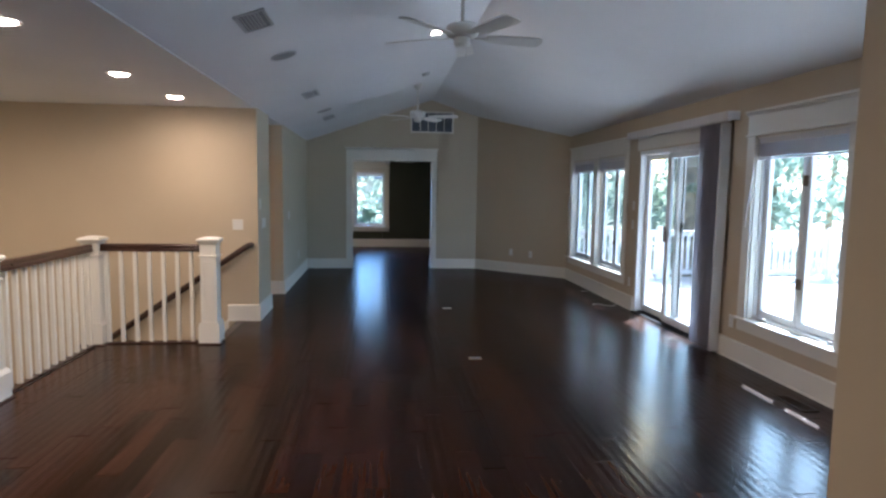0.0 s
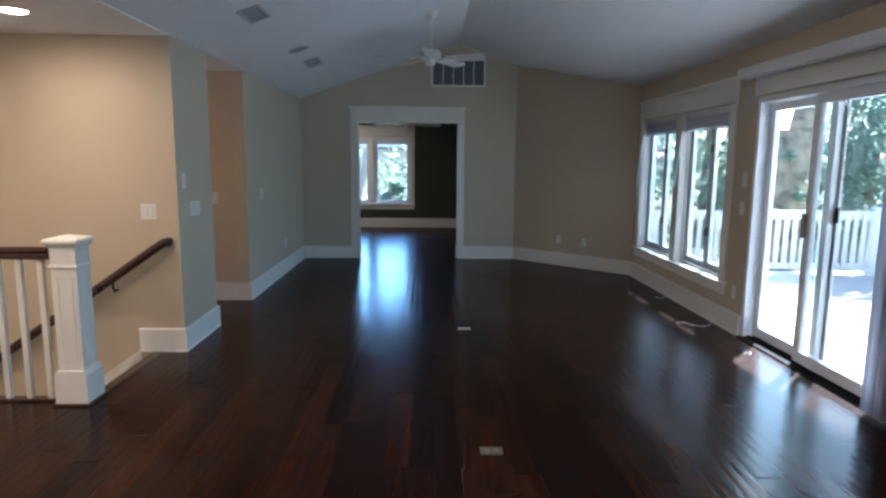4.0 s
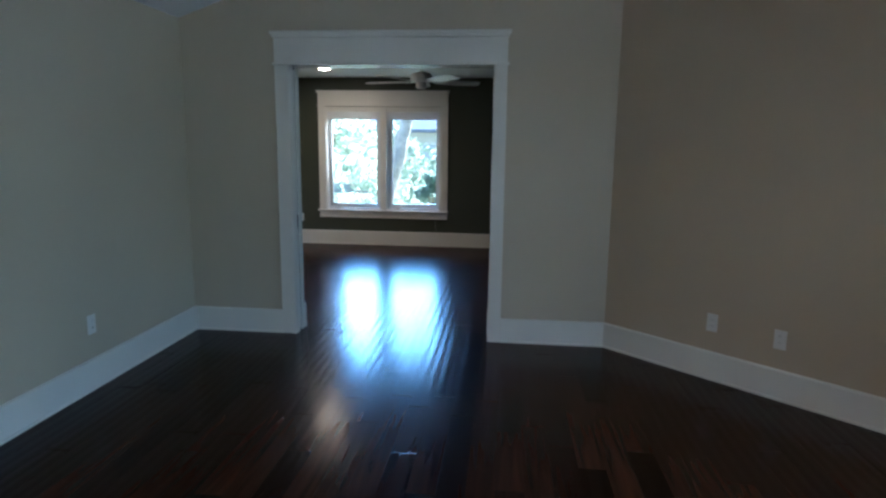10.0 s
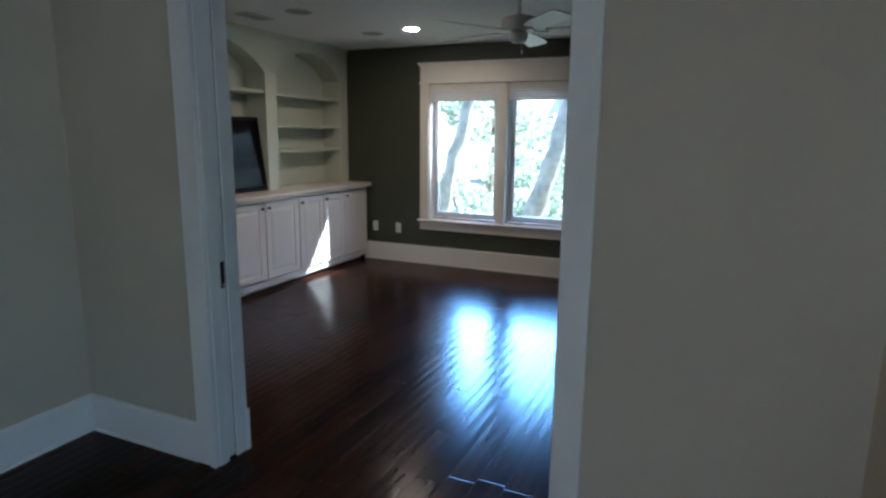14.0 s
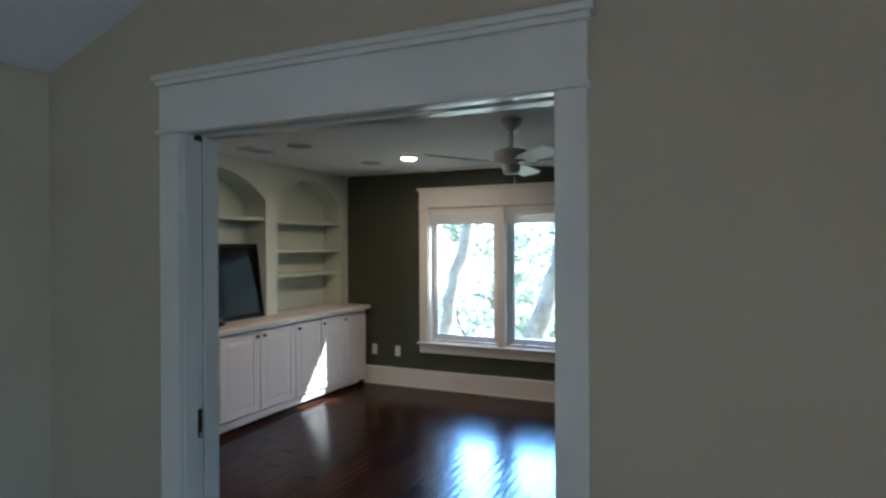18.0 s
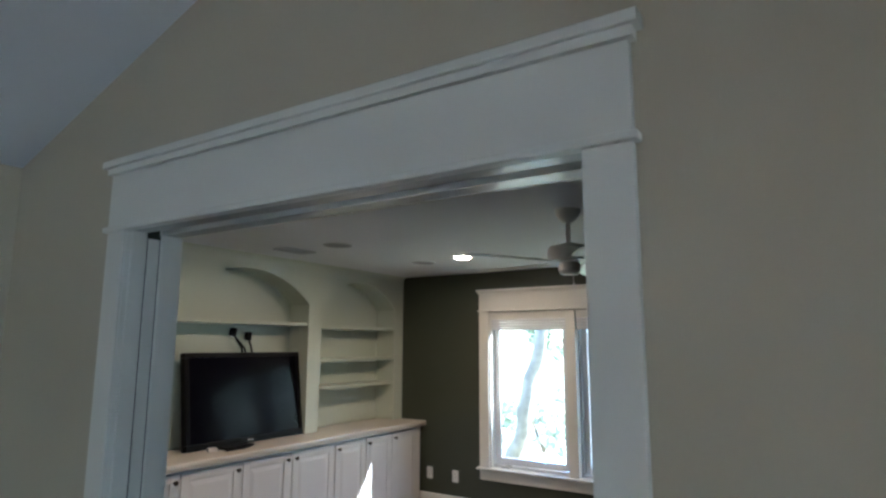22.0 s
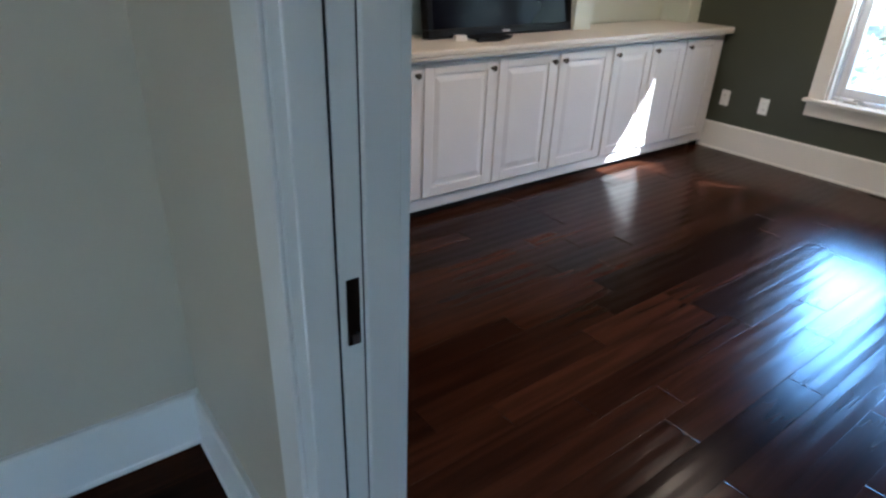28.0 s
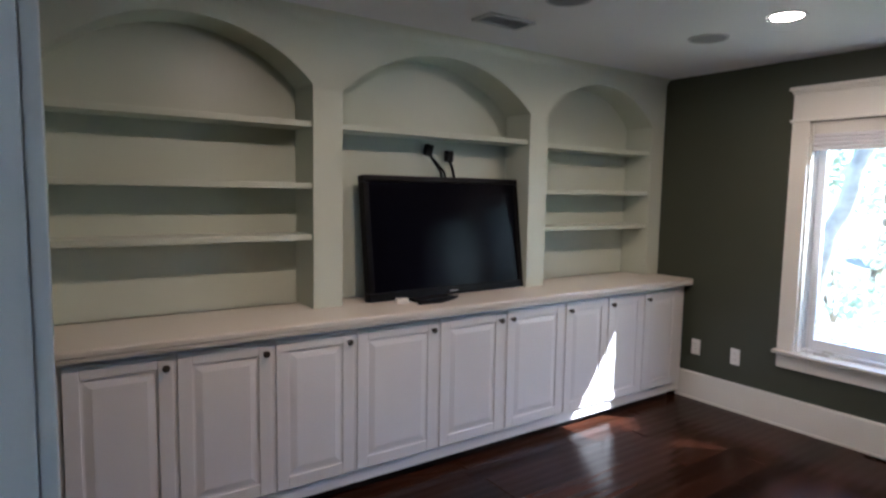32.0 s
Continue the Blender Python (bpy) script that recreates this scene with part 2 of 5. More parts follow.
LAMPW = mat("warm_lamp_lens", (0.9, 0.85, 0.75), 0.4, emit=(1.0, 0.76, 0.52), power=22.0)
DECK = mat("sun_bleached_deck_paint", (0.62, 0.62, 0.60), 0.6, var=0.08, scale=3, bump=0.2, bscale=40, island=0.06)
RAILW = mat("white_outdoor_paint", (0.80, 0.81, 0.82), 0.45, var=0.04)
GRASS = mat("dry_lawn", (0.26, 0.26, 0.17), 0.9, var=0.35, scale=0.8, bump=0.6, bscale=12)
DRIVE = mat("pale_concrete_drive", (0.62, 0.60, 0.56), 0.85, var=0.1, scale=1.5, bump=0.3, bscale=30)
BARK = mat("oak_bark", (0.33, 0.27, 0.19), 0.9, var=0.7, scale=3.2, bump=1.0, bscale=22)
PALEBARK = mat("pale_grey_bark", (0.46, 0.43, 0.39), 0.9, var=0.4, scale=4.0, bump=0.8, bscale=26)
LEAF = leaf_mat("green_leaves", (0.17, 0.22, 0.17))
LEAF2 = leaf_mat("blue_green_shrub_leaves", (0.15, 0.21, 0.18))
SIDING = mat("pale_house_siding", (0.62, 0.62, 0.60), 0.7, var=0.05, scale=2)
ROOF = mat("blue_grey_shingles", (0.16, 0.19, 0.24), 0.85, var=0.2, scale=14, bump=0.6, bscale=30)
HGLASS = mat("far_window_glass", (0.40, 0.44, 0.48), 0.2, var=0.1)
CABLE = mat("white_cable", (0.6, 0.6, 0.58), 0.5, var=0.05)
PORCH = mat("porch_lantern_glass", (0.85, 0.80, 0.65), 0.4, emit=(1.0, 0.68, 0.18), power=12.0)
LANT = mat("lantern_glass", (0.85, 0.80, 0.65), 0.4, emit=(1.0, 0.85, 0.55), power=1.2)


# ---- mesh helpers ----
def finish(name, bm, material, parent=None, label="", smooth=False):
    me = bpy.data.meshes.new(name)
    bmesh.ops.recalc_face_normals(bm, faces=bm.faces[:])
    bm.to_mesh(me)
    bm.free()
    me.materials.append(material)
    if smooth:
        me.polygons.foreach_set("use_smooth", [True] * len(me.polygons))
        me.set_sharp_from_angle(angle=radians(35))
    ob = new(name, me)
    if parent:
        ob.parent = parent
    if label:
        ob["label"] = label
    return ob


def part(name, bm, material, parent, label="", smooth=False):
    return finish(name, bm, material, parent, label, smooth)


def box(x0, y0, z0, x1, y1, z1, bm=None, bevel=0.0):
    b = bmesh.new()
    vs = [b.verts.new((x, y, z)) for z in (z0, z1) for y in (y0, y1) for x in (x0, x1)]
    for f in ((0, 2, 3, 1), (4, 5, 7, 6), (0, 1, 5, 4), (2, 6, 7, 3), (0, 4, 6, 2), (1, 3, 7, 5)):
        b.faces.new([vs[i] for i in f])
    if bevel:
        bmesh.ops.bevel(b, geom=b.edges[:], offset=bevel, segments=2, affect='EDGES', profile=0.5)
    if bm is None:
        return b
    return merge(bm, b)


def merge(bm, other):
    me = bpy.data.meshes.new("tmp")
    other.to_mesh(me)
    other.free()
    bm.from_mesh(me)
    bpy.data.meshes.remove(me)
    return bm


def boxes(rows, bevel=0.0):
    bm = bmesh.new()
    for r in rows:
        box(*r, bm=bm, bevel=bevel)
    return bm


def prism(poly, axis, a, b, bm=None):
    """A polygon in the plane across axis (x: (y,z), y: (x,z), z: (x,y)), pulled from a to b."""
    bm = bm or bmesh.new()

    def at(p, c):
        return {"x": (c, p[0], p[1]), "y": (p[0], c, p[1]), "z": (p[0], p[1], c)}[axis]
    lo, hi = [bm.verts.new(at(p, a)) for p in poly], [bm.verts.new(at(p, b)) for p in poly]
    bm.faces.new(lo)
    bm.faces.new(hi[::-1])
    k = len(poly)
    for i in range(k):
        bm.faces.new((lo[i], lo[(i + 1) % k], hi[(i + 1) % k], hi[i]))
    return bm


def lathe(profile, seg=24, at=(0, 0, 0), bm=None):
    bm = bm or bmesh.new()
    rings = []
    for r, z in profile:
        if r < 1e-5:
            rings.append([bm.verts.new((at[0], at[1], at[2] + z))])
        else:
            rings.append([bm.verts.new((at[0] + r * math.cos(2 * math.pi * i / seg), at[1] + r * math.sin(2 * math.pi * i / seg), at[2] + z)) for i in range(seg)])
    for a, b in zip(rings, rings[1:]):
        for i in range(seg):
            j = (i + 1) % seg
            if len(a) == 1 and len(b) == 1:
                continue
            if len(a) == 1:
                bm.faces.new((a[0], b[i], b[j]))
            elif len(b) == 1:
                bm.faces.new((a[i], b[0], a[j]))
            else:
                bm.faces.new((a[i], b[i], b[j], a[j]))
    for ring in (rings[0], rings[-1]):
        if len(ring) > 2:
            bm.faces.new(ring)
    return bm


def tube(points, radius, seg=8, bm=None):
    """A round bar along points; radius one number or one a point."""
    bm = bm or bmesh.new()
    pts = [Vector(p) for p in points]
    rad = radius if isinstance(radius, (list, tuple)) else [radius] * len(pts)
    rings = []
    for i, p in enumerate(pts):
        d = (pts[min(i + 1, len(pts) - 1)] - pts[max(i - 1, 0)]).normalized()
        side = d.cross(Vector((0, 0, 1)) if abs(d.z) < 0.9 else Vector((1, 0, 0))).normalized()
        up = side.cross(d)
        rings.append([bm.verts.new(p + rad[i] * (math.cos(a) * side + math.sin(a) * up)) for a in [2 * math.pi * k / seg for k in range(seg)]])
    for a, b in zip(rings, rings[1:]):
        for k in range(seg):
            bm.faces.new((a[k], a[(k + 1) % seg], b[(k + 1) % seg], b[k]))
    bm.faces.new(rings[0])
    bm.faces.new(rings[-1][::-1])
    return bm


def thing(name, at, label, category, rz=0.0, group="", kind=""):
    ob = new(name)
    ob.matrix_world = pose(*at, 0, 0, rz)
    return tagged(ob, label, category, group, kind)


def setting(name, bm, material, label, category, smooth=False):
    return tagged(finish(name, bm, material, smooth=smooth), label, category, kind="structure")


def panel_wall(axis, a0, a1, u0, u1, z0, z1, holes=()):
    """A wall of thickness a0..a1 across axis x or y, along u0..u1, with holes (u0, u1, z0, z1)."""
    cuts = sorted({u0, u1, *[h[0] for h in holes], *[h[1] for h in holes]})
    rows = []
    for p, q in zip(cuts, cuts[1:]):
        zs = [z0]
        for h in sorted((h for h in holes if h[0] <= p and h[1] >= q), key=lambda h: h[2]):
            zs += [h[2], h[3]]
        zs.append(z1)
        for b, t in zip(zs[::2], zs[1::2]):
            if t - b > 1e-4:
                rows.append((a0, p, b, a1, q, t) if axis == "x" else (p, a0, b, q, a1, t))
    return boxes(rows)

# ---- large structure ----
W1 = (7.22, 9.40, 0.40, 2.00)        # far window of the window wall
W2 = (2.17, 4.44, 0.40, 2.00)        # near window
SD = (5.00, 6.80, -0.04, 2.02)       # sliding door
SWN = (-1.06, 0.625, 0.50, 2.00)     # study window
DO = (-0.02, 1.462, 0.0, 2.03)          # opening to the study, inside its jambs
DH = (-0.038, 1.480, -0.05, 2.048)     # hole in the wall for it
setting("wall_window_side", panel_wall("x", XW, XW + 0.16, YN, 9.638, -0.3, 2.75, [W1, W2, SD]), TAN, "beige painted wall with wide windows and sliding door", "wall")
setting("wall_study_door", panel_wall("y", YD, 11.018, XL - 0.12, 2.45, -0.05, 3.45, [DH]), PAINT, "sage beige gable wall with a cased opening", "wall")
setting("wall_study_near", panel_wall("y", 11.063, 11.124, -2.5, XSR + 0.1, -0.05, 2.6, [DH]), GREEN, "dark green study wall around the opening", "wall")
A0, A1 = (2.330, YD), (XW, 9.640)                       # foot of the angled wall
ang = Vector((A1[0] - A0[0], A1[1] - A0[1], 0))
q0, q1 = Vector((*A0, 0)), Vector((*A1, 0))
setting("wall_angled", prism([(q0.x, q0.y), (q1.x, q1.y), (q1.x + 0.16, q1.y + 0.02), (q0.x + 0.12, q0.y + 0.1)], "z", -0.05, 3.3), TAN, "beige painted wall set at an angle", "wall")
setting("wall_hall_end", boxes([(XL - 0.12, 8.155, -0.05, XL, YD, 2.6)]), PAINT, "pale sage beige wall beside the hall", "wall")
setting("wall_hall_side", panel_wall("y", 8.155, 8.25, -3.3, XL - 0.12, -0.05, 2.6, [(-2.45, -1.64, -0.05, 2.08)]), TAN, "tan hall wall with a doorway", "wall")
setting("wall_stair_back", boxes([(-4.3, YS, -2.9, XL, 7.125, 2.6)]), TAN, "beige stairwell wall ending in a thick pier", "wall")
# thin skin in the sage paint; its paler tone also stands for window light
setting("wall_pier", boxes([(XL, YS, -0.05, XL + 0.0025, 7.125, 2.6)]), PAINT, "sage beige end face of the thick pier", "wall")
setting("wall_hall_far", boxes([(-3.4, 7.125, -0.05, -3.3, 9.2, 2.6)]), PAINT, "plain end wall of the hall", "wall")
setting("wall_closet", boxes([(-3.3, 8.90, -0.05, -1.0, 9.0, 2.6), (-1.1, 8.25, -0.05, -1.0, 8.9, 2.6)]), PAINT, "cream wall of the small lit room", "wall")
setting("wall_stair_side", boxes([(-4.4, -3.1, -2.9, -4.3, 7.125, 2.6)]), PAINT, "beige stairwell side wall", "wall")
setting("wall_behind", boxes([(-4.4, -3.2, -2.9, 1.8, -3.1, 2.6)]), PAINT, "plain beige wall behind the stairwell hall", "wall")
setting("wall_entry_side", boxes([(1.63, -3.1, -0.05, 1.77, YN, 2.6)]), PAINT, "tan wall ending at an outside corner", "wall")
setting("wall_room_near", boxes([(1.77, YN - 0.14, -0.05, XW + 0.16, YN, 2.6), (XL - 0.1, YN - 0.14, 2.6, XW + 0.16, YN, 3.45)]), PAINT, "near end wall of the vaulted room", "wall")
setting("wall_study_back", panel_wall("y", YB, YB + 0.16, -2.6, XSR + 0.1, -0.3, 2.6, [SWN]), GREEN, "dark green study wall with a window", "wall")
setting("wall_study_left", boxes([(-2.6, 11.15, -0.05, XBK - 0.02, YB, 2.6)]), SAGE, "study wall behind the bookcases", "wall")
setting("wall_study_right", boxes([(XSR, 11.15, -0.05, XSR + 0.1, YB, 2.6)]), GREEN, "dark green study side wall", "wall")
setting("wall_stairwell_low", boxes([(-4.3, 3.70, -2.9, -2.27, 3.82, -0.22), (-2.27, 3.70, -2.9, -2.17, 5.44, -0.22), (-2.17, 5.36, -2.9, -1.06, 5.44, -0.22)]), PAINT, "beige walls below the floor edge of the stairwell", "wall")

# ceilings
setting("ceiling_vault", prism([(XL, ZL), (XR, ZR), (XW, ZW), (XW, ZW + 0.12), (XR, ZR + 0.12), (XL, ZL + 0.12)], "y", YN, YD), CEIL, "white vaulted ceiling with a sharp ridge", "ceiling")
setting("ceiling_stair", boxes([(-4.3, -3.1, ZF, XL, YS, ZF + 0.1)]), CEIL, "flat white ceiling over the stairs", "ceiling")
setting("ceiling_entry", boxes([(XL, -3.1, ZF, 1.63, YN - 0.14, ZF + 0.1)]), CEIL, "flat white ceiling of the entry", "ceiling")
setting("ceiling_hall", boxes([(-3.3, 7.125, ZF, XL, 8.155, ZF + 0.1), (-3.3, 8.25, ZF, -1.1, 8.9, ZF + 0.1)]), CEIL, "flat white hall ceiling", "ceiling")
cv = bmesh.new()
box(XBK, 11.15, ZS, XSR, YB, ZS + 0.1, bm=cv)
setting("ceiling_study", cv, CEIL, "flat white study ceiling", "ceiling")

# floor slabs under the boards
setting("floor_slab", boxes([(XL - 0.1, -3.1, -0.2, 1.74, YB, -0.02), (1.74, YN - 0.07, -0.2, XW + 0.1, YB, -0.02), (-2.5, 11.0, -0.2, XL, YB, -0.02), (-2.17, -3.1, -0.2, XL, 5.44, -0.02),
                             (-4.3, -3.1, -0.2, -2.17, 3.82, -0.02), (-1.06, 5.44, -0.2, XL, YS, -0.02), (-3.3, 7.125, -0.2, XL, 9.0, -0.02)]), FLOORJ, "subfloor under the dark boards", "floor")
setting("floor_lower", boxes([(-4.3, -3.1, -3.0, -1.0, YS, -2.9)]), FLOORJ, "dark wooden floor of the storey below", "floor")


# ---- baseboards ----
def baseboard(p, q, h=0.185, th=0.02, label="tall white painted baseboard"):
    """Along the line p-q on the floor; the room lies on its left side."""
    p, q = Vector((*p, 0)), Vector((*q, 0))
    d = (q - p).normalized()
    nrm = Vector((-d.y, d.x, 0))
    bm = bmesh.new()
    sec = [(0, 0), (0.025, 0), (0.024, 0.012), (th, 0.018), (th, h - 0.008), (th - 0.006, h), (0, h)]
    r0 = [bm.verts.new(p + nrm * a + Vector((0, 0, b))) for a, b in sec]
    r1 = [bm.verts.new(q + nrm * a + Vector((0, 0, b))) for a, b in sec]
    bm.faces.new(r0)
    bm.faces.new(r1[::-1])
    for i in range(len(sec)):
        j = (i + 1) % len(sec)
        bm.faces.new((r0[i], r0[j], r1[j], r1[i]))
    return setting("baseboard", bm, TRIM, label, "baseboard")


baseboard((XL, YD), (XL, 8.135))
baseboard((XL, 8.155), (-1.52, 8.155))
baseboard((XL, 7.145), (XL, YS - 0.02))
baseboard((XL, YS), (-1.20, YS), label="short white baseboard at the top of the stairs")
baseboard((-0.137, YD), (XL + 0.03, YD))
baseboard(A0, (1.562, YD))
baseboard(A1, A0)
baseboard((XW, 6.805), A1)
baseboard((XW, YN), (XW, 4.93))
baseboard((1.63, YN + 0.02), (1.63, -3.0))
baseboard((XW - 0.02, YN), (1.63, YN))
baseboard((XSR, YB), (-1.90, YB), h=0.205)
baseboard((-3.3, 7.125), (XL, 7.125))

# ---- casing round the study opening ----
dc = thing("door_1", (0, YD, 0), "white craftsman door casing round a wide cased opening", "door casing", kind="structure")
x0, x1 = DO[0], DO[1]
part("casing", box(x0 - 0.117, -0.022, 0, x0 - 0.006, 0, 2.03, bevel=0.003), TRIM, dc)
part("casing", box(x1 + 0.005, -0.022, 0, x1 + 0.099, 0, 2.03, bevel=0.003), TRIM, dc)
part("backband", box(x0 - 0.040, -0.030, 0, x0 - 0.006, -0.0225, 2.03, bevel=0.002), TRIM, dc)
part("bead", box(x0 - 0.130, -0.034, 2.03, x1 + 0.111, 0, 2.048, bevel=0.004), TRIM, dc)
part("header", box(x0 - 0.117, -0.022, 2.048, x1 + 0.099, 0, 2.222, bevel=0.002), TRIM, dc)
part("crown", prism([(0, 2.2235), (-0.032, 2.2235), (-0.034, 2.243), (0, 2.243)], "x", x0 - 0.127, x1 + 0.109), TRIM, dc)
part("cap", prism([(0, 2.2435), (-0.044, 2.2435), (-0.046, 2.247), (-0.046, 2.264), (-0.043, 2.268), (0, 2.268)], "x", x0 - 0.139, x1 + 0.121), TRIM, dc)
J0, J1, J2 = 11.015 - YD, 11.066 - YD, 11.126 - YD
for side, o in ((x0, -1), (x1, 1)):
    lo, hi = min(side, side + o * 0.018), max(side, side + o * 0.018)
    part("jamb_board", box(lo, -0.004, 0, hi, J0, 2.048, bevel=0.002), TRIM, dc)
    part("jamb_board", box(lo, J1, 0, hi, J2, 2.048, bevel=0.002), TRIM, dc)
    # dark strips set in the two gaps to paint their shade
    for ya, yb in ((J0 - 0.001, J0 + 0.008), (J1 - 0.001, J1 + 0.001)):
        part("pocket_gap_shade", box(min(side + o * 0.010, side + o * 0.017), ya, 0, max(side + o * 0.010, side + o * 0.017), yb, 2.03), DARK, dc, "dark strip painted as shade in the gap by the pocket door")
    part("plinth", box(min(side, side - o * 0.009), J2 - 0.002, 0, max(side, side - o * 0.009), J2 + 0.021, 0.205, bevel=0.003), TRIM, dc)
part("head_board", box(x0, -0.004, 2.03, x1, J0, 2.048, bevel=0.002), GLOSSW, dc)
part("head_board", box(x0, J1, 2.03, x1, J2, 2.048, bevel=0.002), GLOSSW, dc)
part("track", box(x0, J0 + 0.009, 2.052, x1, J1 - 0.009, 2.075), NICKEL, dc, "steel pocket door track")
part("casing", boxes([(x0 - 0.117, J2, 0, x0 - 0.006, J2 + 0.02, 2.03), (x1 + 0.006, J2, 0, x1 + 0.117, J2 + 0.02, 2.03), (x0 - 0.117, J2, 2.03, x1 + 0.117, J2 + 0.02, 2.22)], 0.002), TRIM, dc)
for o, xe in ((1, x0 - 0.010), (-1, x1 + 0.010)):
    pd = thing("pocket_door", (xe, 11.044, 0.01), "white pocket door slid fully into the wall", "door", group="pocket doors")
    part("slab", box(min(0, -o * 0.72), -0.0205, 0, max(0, -o * 0.72), 0.0205, 2.005, bevel=0.003), TRIM, pd)
    pl = part("edge_pull", box(min(-o * 0.0015, o * 0.0025), -0.009, 0.795, max(-o * 0.0015, o * 0.0025), 0.013, 0.912, bevel=0.001), BRONZE, pd, "black recessed edge pull")
    part("latch", box(min(o * 0.0026, o * 0.0046), -0.002, 0.799, max(o * 0.0026, o * 0.0046), 0.009, 0.815), NICKEL, pl)


# ---- windows ----
def window(name, at, rz, width, z0, z1, label, halves, crank=True, screens=False):
    """Craftsman-cased casement window. Local x along the wall, y outwards, from the middle of the opening on the inner wall face.
    halves: (u0, u1, sashes) for each unit between posts."""
    w = thing(name, at, label, "window", rz, kind="structure")
    a, b = -width / 2, width / 2
    for u in (a - 0.105, b):
        part("side_casing", box(u, -0.022, z0 - 0.02, u + 0.105, 0, z1 + 0.005, bevel=0.003), TRIM, w)
    part("bead", box(a - 0.118, -0.034, z1 + 0.005, b + 0.118, 0, z1 + 0.022, bevel=0.004), TRIM, w)
    part("header", box(a - 0.105, -0.022, z1 + 0.022, b + 0.105, 0, z1 + 0.185, bevel=0.002), TRIM, w)
    part("crown", prism([(0, z1 + 0.1852), (-0.030, z1 + 0.1852), (-0.032, z1 + 0.203), (0, z1 + 0.203)], "x", a - 0.113, b + 0.113), TRIM, w)
    part("cap", prism([(0, z1 + 0.2034), (-0.044, z1 + 0.2034), (-0.046, z1 + 0.207), (-0.045, z1 + 0.226), (0, z1 + 0.226)], "x", a - 0.124, b + 0.124), TRIM, w)
    part("window_sill", box(a - 0.125, -0.055, z0 - 0.005, b + 0.125, 0.10, z0 + 0.018, bevel=0.005), TRIM, w)
    part("apron", box(a - 0.105, -0.02, z0 - 0.10, b + 0.105, 0, z0 - 0.005, bevel=0.003), TRIM, w)
    part("jamb_liner", boxes([(a, 0.0, z0 + 0.018, a + 0.015, 0.16, z1), (b - 0.015, 0.0, z0 + 0.018, b, 0.16, z1), (a + 0.015, 0.0, z1 - 0.015, b - 0.015, 0.16, z1), (a + 0.015, 0.10, z0, b - 0.015, 0.17, z0 + 0.03)]), TRIM, w)
    for i, (u0, u1, k) in enumerate(halves):
        if i:
            p0 = halves[i - 1][1]
            part("mullion_post", box(p0, -0.020, z0 + 0.018, u0, 0.15, z1, bevel=0.003), TRIM, w)
        f = 0.022
        part("window_frame", boxes([(u0, 0.05, z0 + 0.02, u0 + f, 0.14, z1), (u1 - f, 0.05, z0 + 0.02, u1, 0.14, z1), (u0 + f, 0.05, z0 + 0.02, u1 - f, 0.14, z0 + 0.02 + f), (u0 + f, 0.05, z1 - f, u1 - f, 0.14, z1)], 0.003), VINYL, w)
        n = (u1 - u0 - 2 * f) / k
        for j in range(k):
            s0, s1 = u0 + f + n * j + 0.002, u0 + f + n * (j + 1) - 0.002
            g, zz0, zz1 = 0.048, z0 + 0.045, z1 - 0.025
            sash = part("sash", boxes([(s0, 0.085, zz0, s0 + g, 0.125, zz1), (s1 - g, 0.085, zz0, s1, 0.125, zz1), (s0 + g, 0.085, zz0, s1 - g, 0.125, zz0 + 0.06), (s0 + g, 0.085, zz1 - g, s1 - g, 0.125, zz1)], 0.004), VINYL, w)
            part("pane", box(s0 + g - 0.004, 0.104, zz0 + 0.056, s1 - g + 0.004, 0.109, zz1 - g + 0.004), GLASS, sash)
            if k > 1:
                for zh in (z0 + 0.36, z1 - 0.42):
                    part("hinge", box(s1 - 0.026 if j == 0 else s0 + 0.002, 0.072, zh, s1 - 0.002 if j == 0 else s0 + 0.026, 0.084, zh + 0.085, bevel=0.003), LOCK, w, "bronze sash lock")
            if screens:
                part("insect_screen", box(s0 + 0.004, 0.066, zz0 - 0.01, s1 - 0.004, 0.068, zz1 + 0.01), MESH, w, "fine grey insect screen")
            if crank:
                uc = s0 + 0.12 if j == 0 else s1 - 0.12
                cb = box(uc - 0.045, 0.03, z0 + 0.019, uc + 0.045, 0.07, z0 + 0.034, bevel=0.005)
                merge(cb, tube([(uc, 0.05, z0 + 0.034), (uc + 0.02, 0.045, z0 + 0.048), (uc + 0.07, 0.042, z0 + 0.045)], 0.006, 6))
                part("crank_handle", cb, NICKEL, w, "nickel casement crank")
    return w


def blind(at, rz, u0, u1, ztop, drop, label, wand=0.0, group="window blinds"):
    """Raised blind: head rail, gathered slats, bottom rail and a wand."""
    b = thing("window_blind", at, label, "blind", rz, group=group)
    part("head_rail", box(u0 + 0.01, 0.012, ztop - 0.05, u1 - 0.01, 0.055, ztop, bevel=0.003), VALAN, b)
    n = int((drop - 0.07) / 0.0065)
    for i in range(n):
        z = ztop - 0.054 - i * 0.0065
        sh = 0.002 * math.sin(i * 2.3)
        part("slat", box(u0 + 0.014, 0.012 + sh, z - 0.0045, u1 - 0.014, 0.052 + sh, z - 0.001), BLIND, b)
    part("bottom_rail", box(u0 + 0.012, 0.010, ztop - drop, u1 - 0.012, 0.054, ztop - drop + 0.014, bevel=0.003), BLIND, b)
    if wand:
        part("wand", tube([(u0 + 0.03, 0.0, ztop - 0.04), (u0 + 0.025, -0.012, ztop - 0.08), (u0 + 0.005, -0.07, ztop - 0.14 - wand)], 0.0055, 6), VALAN, b, "thin white tilt wand")
    return b


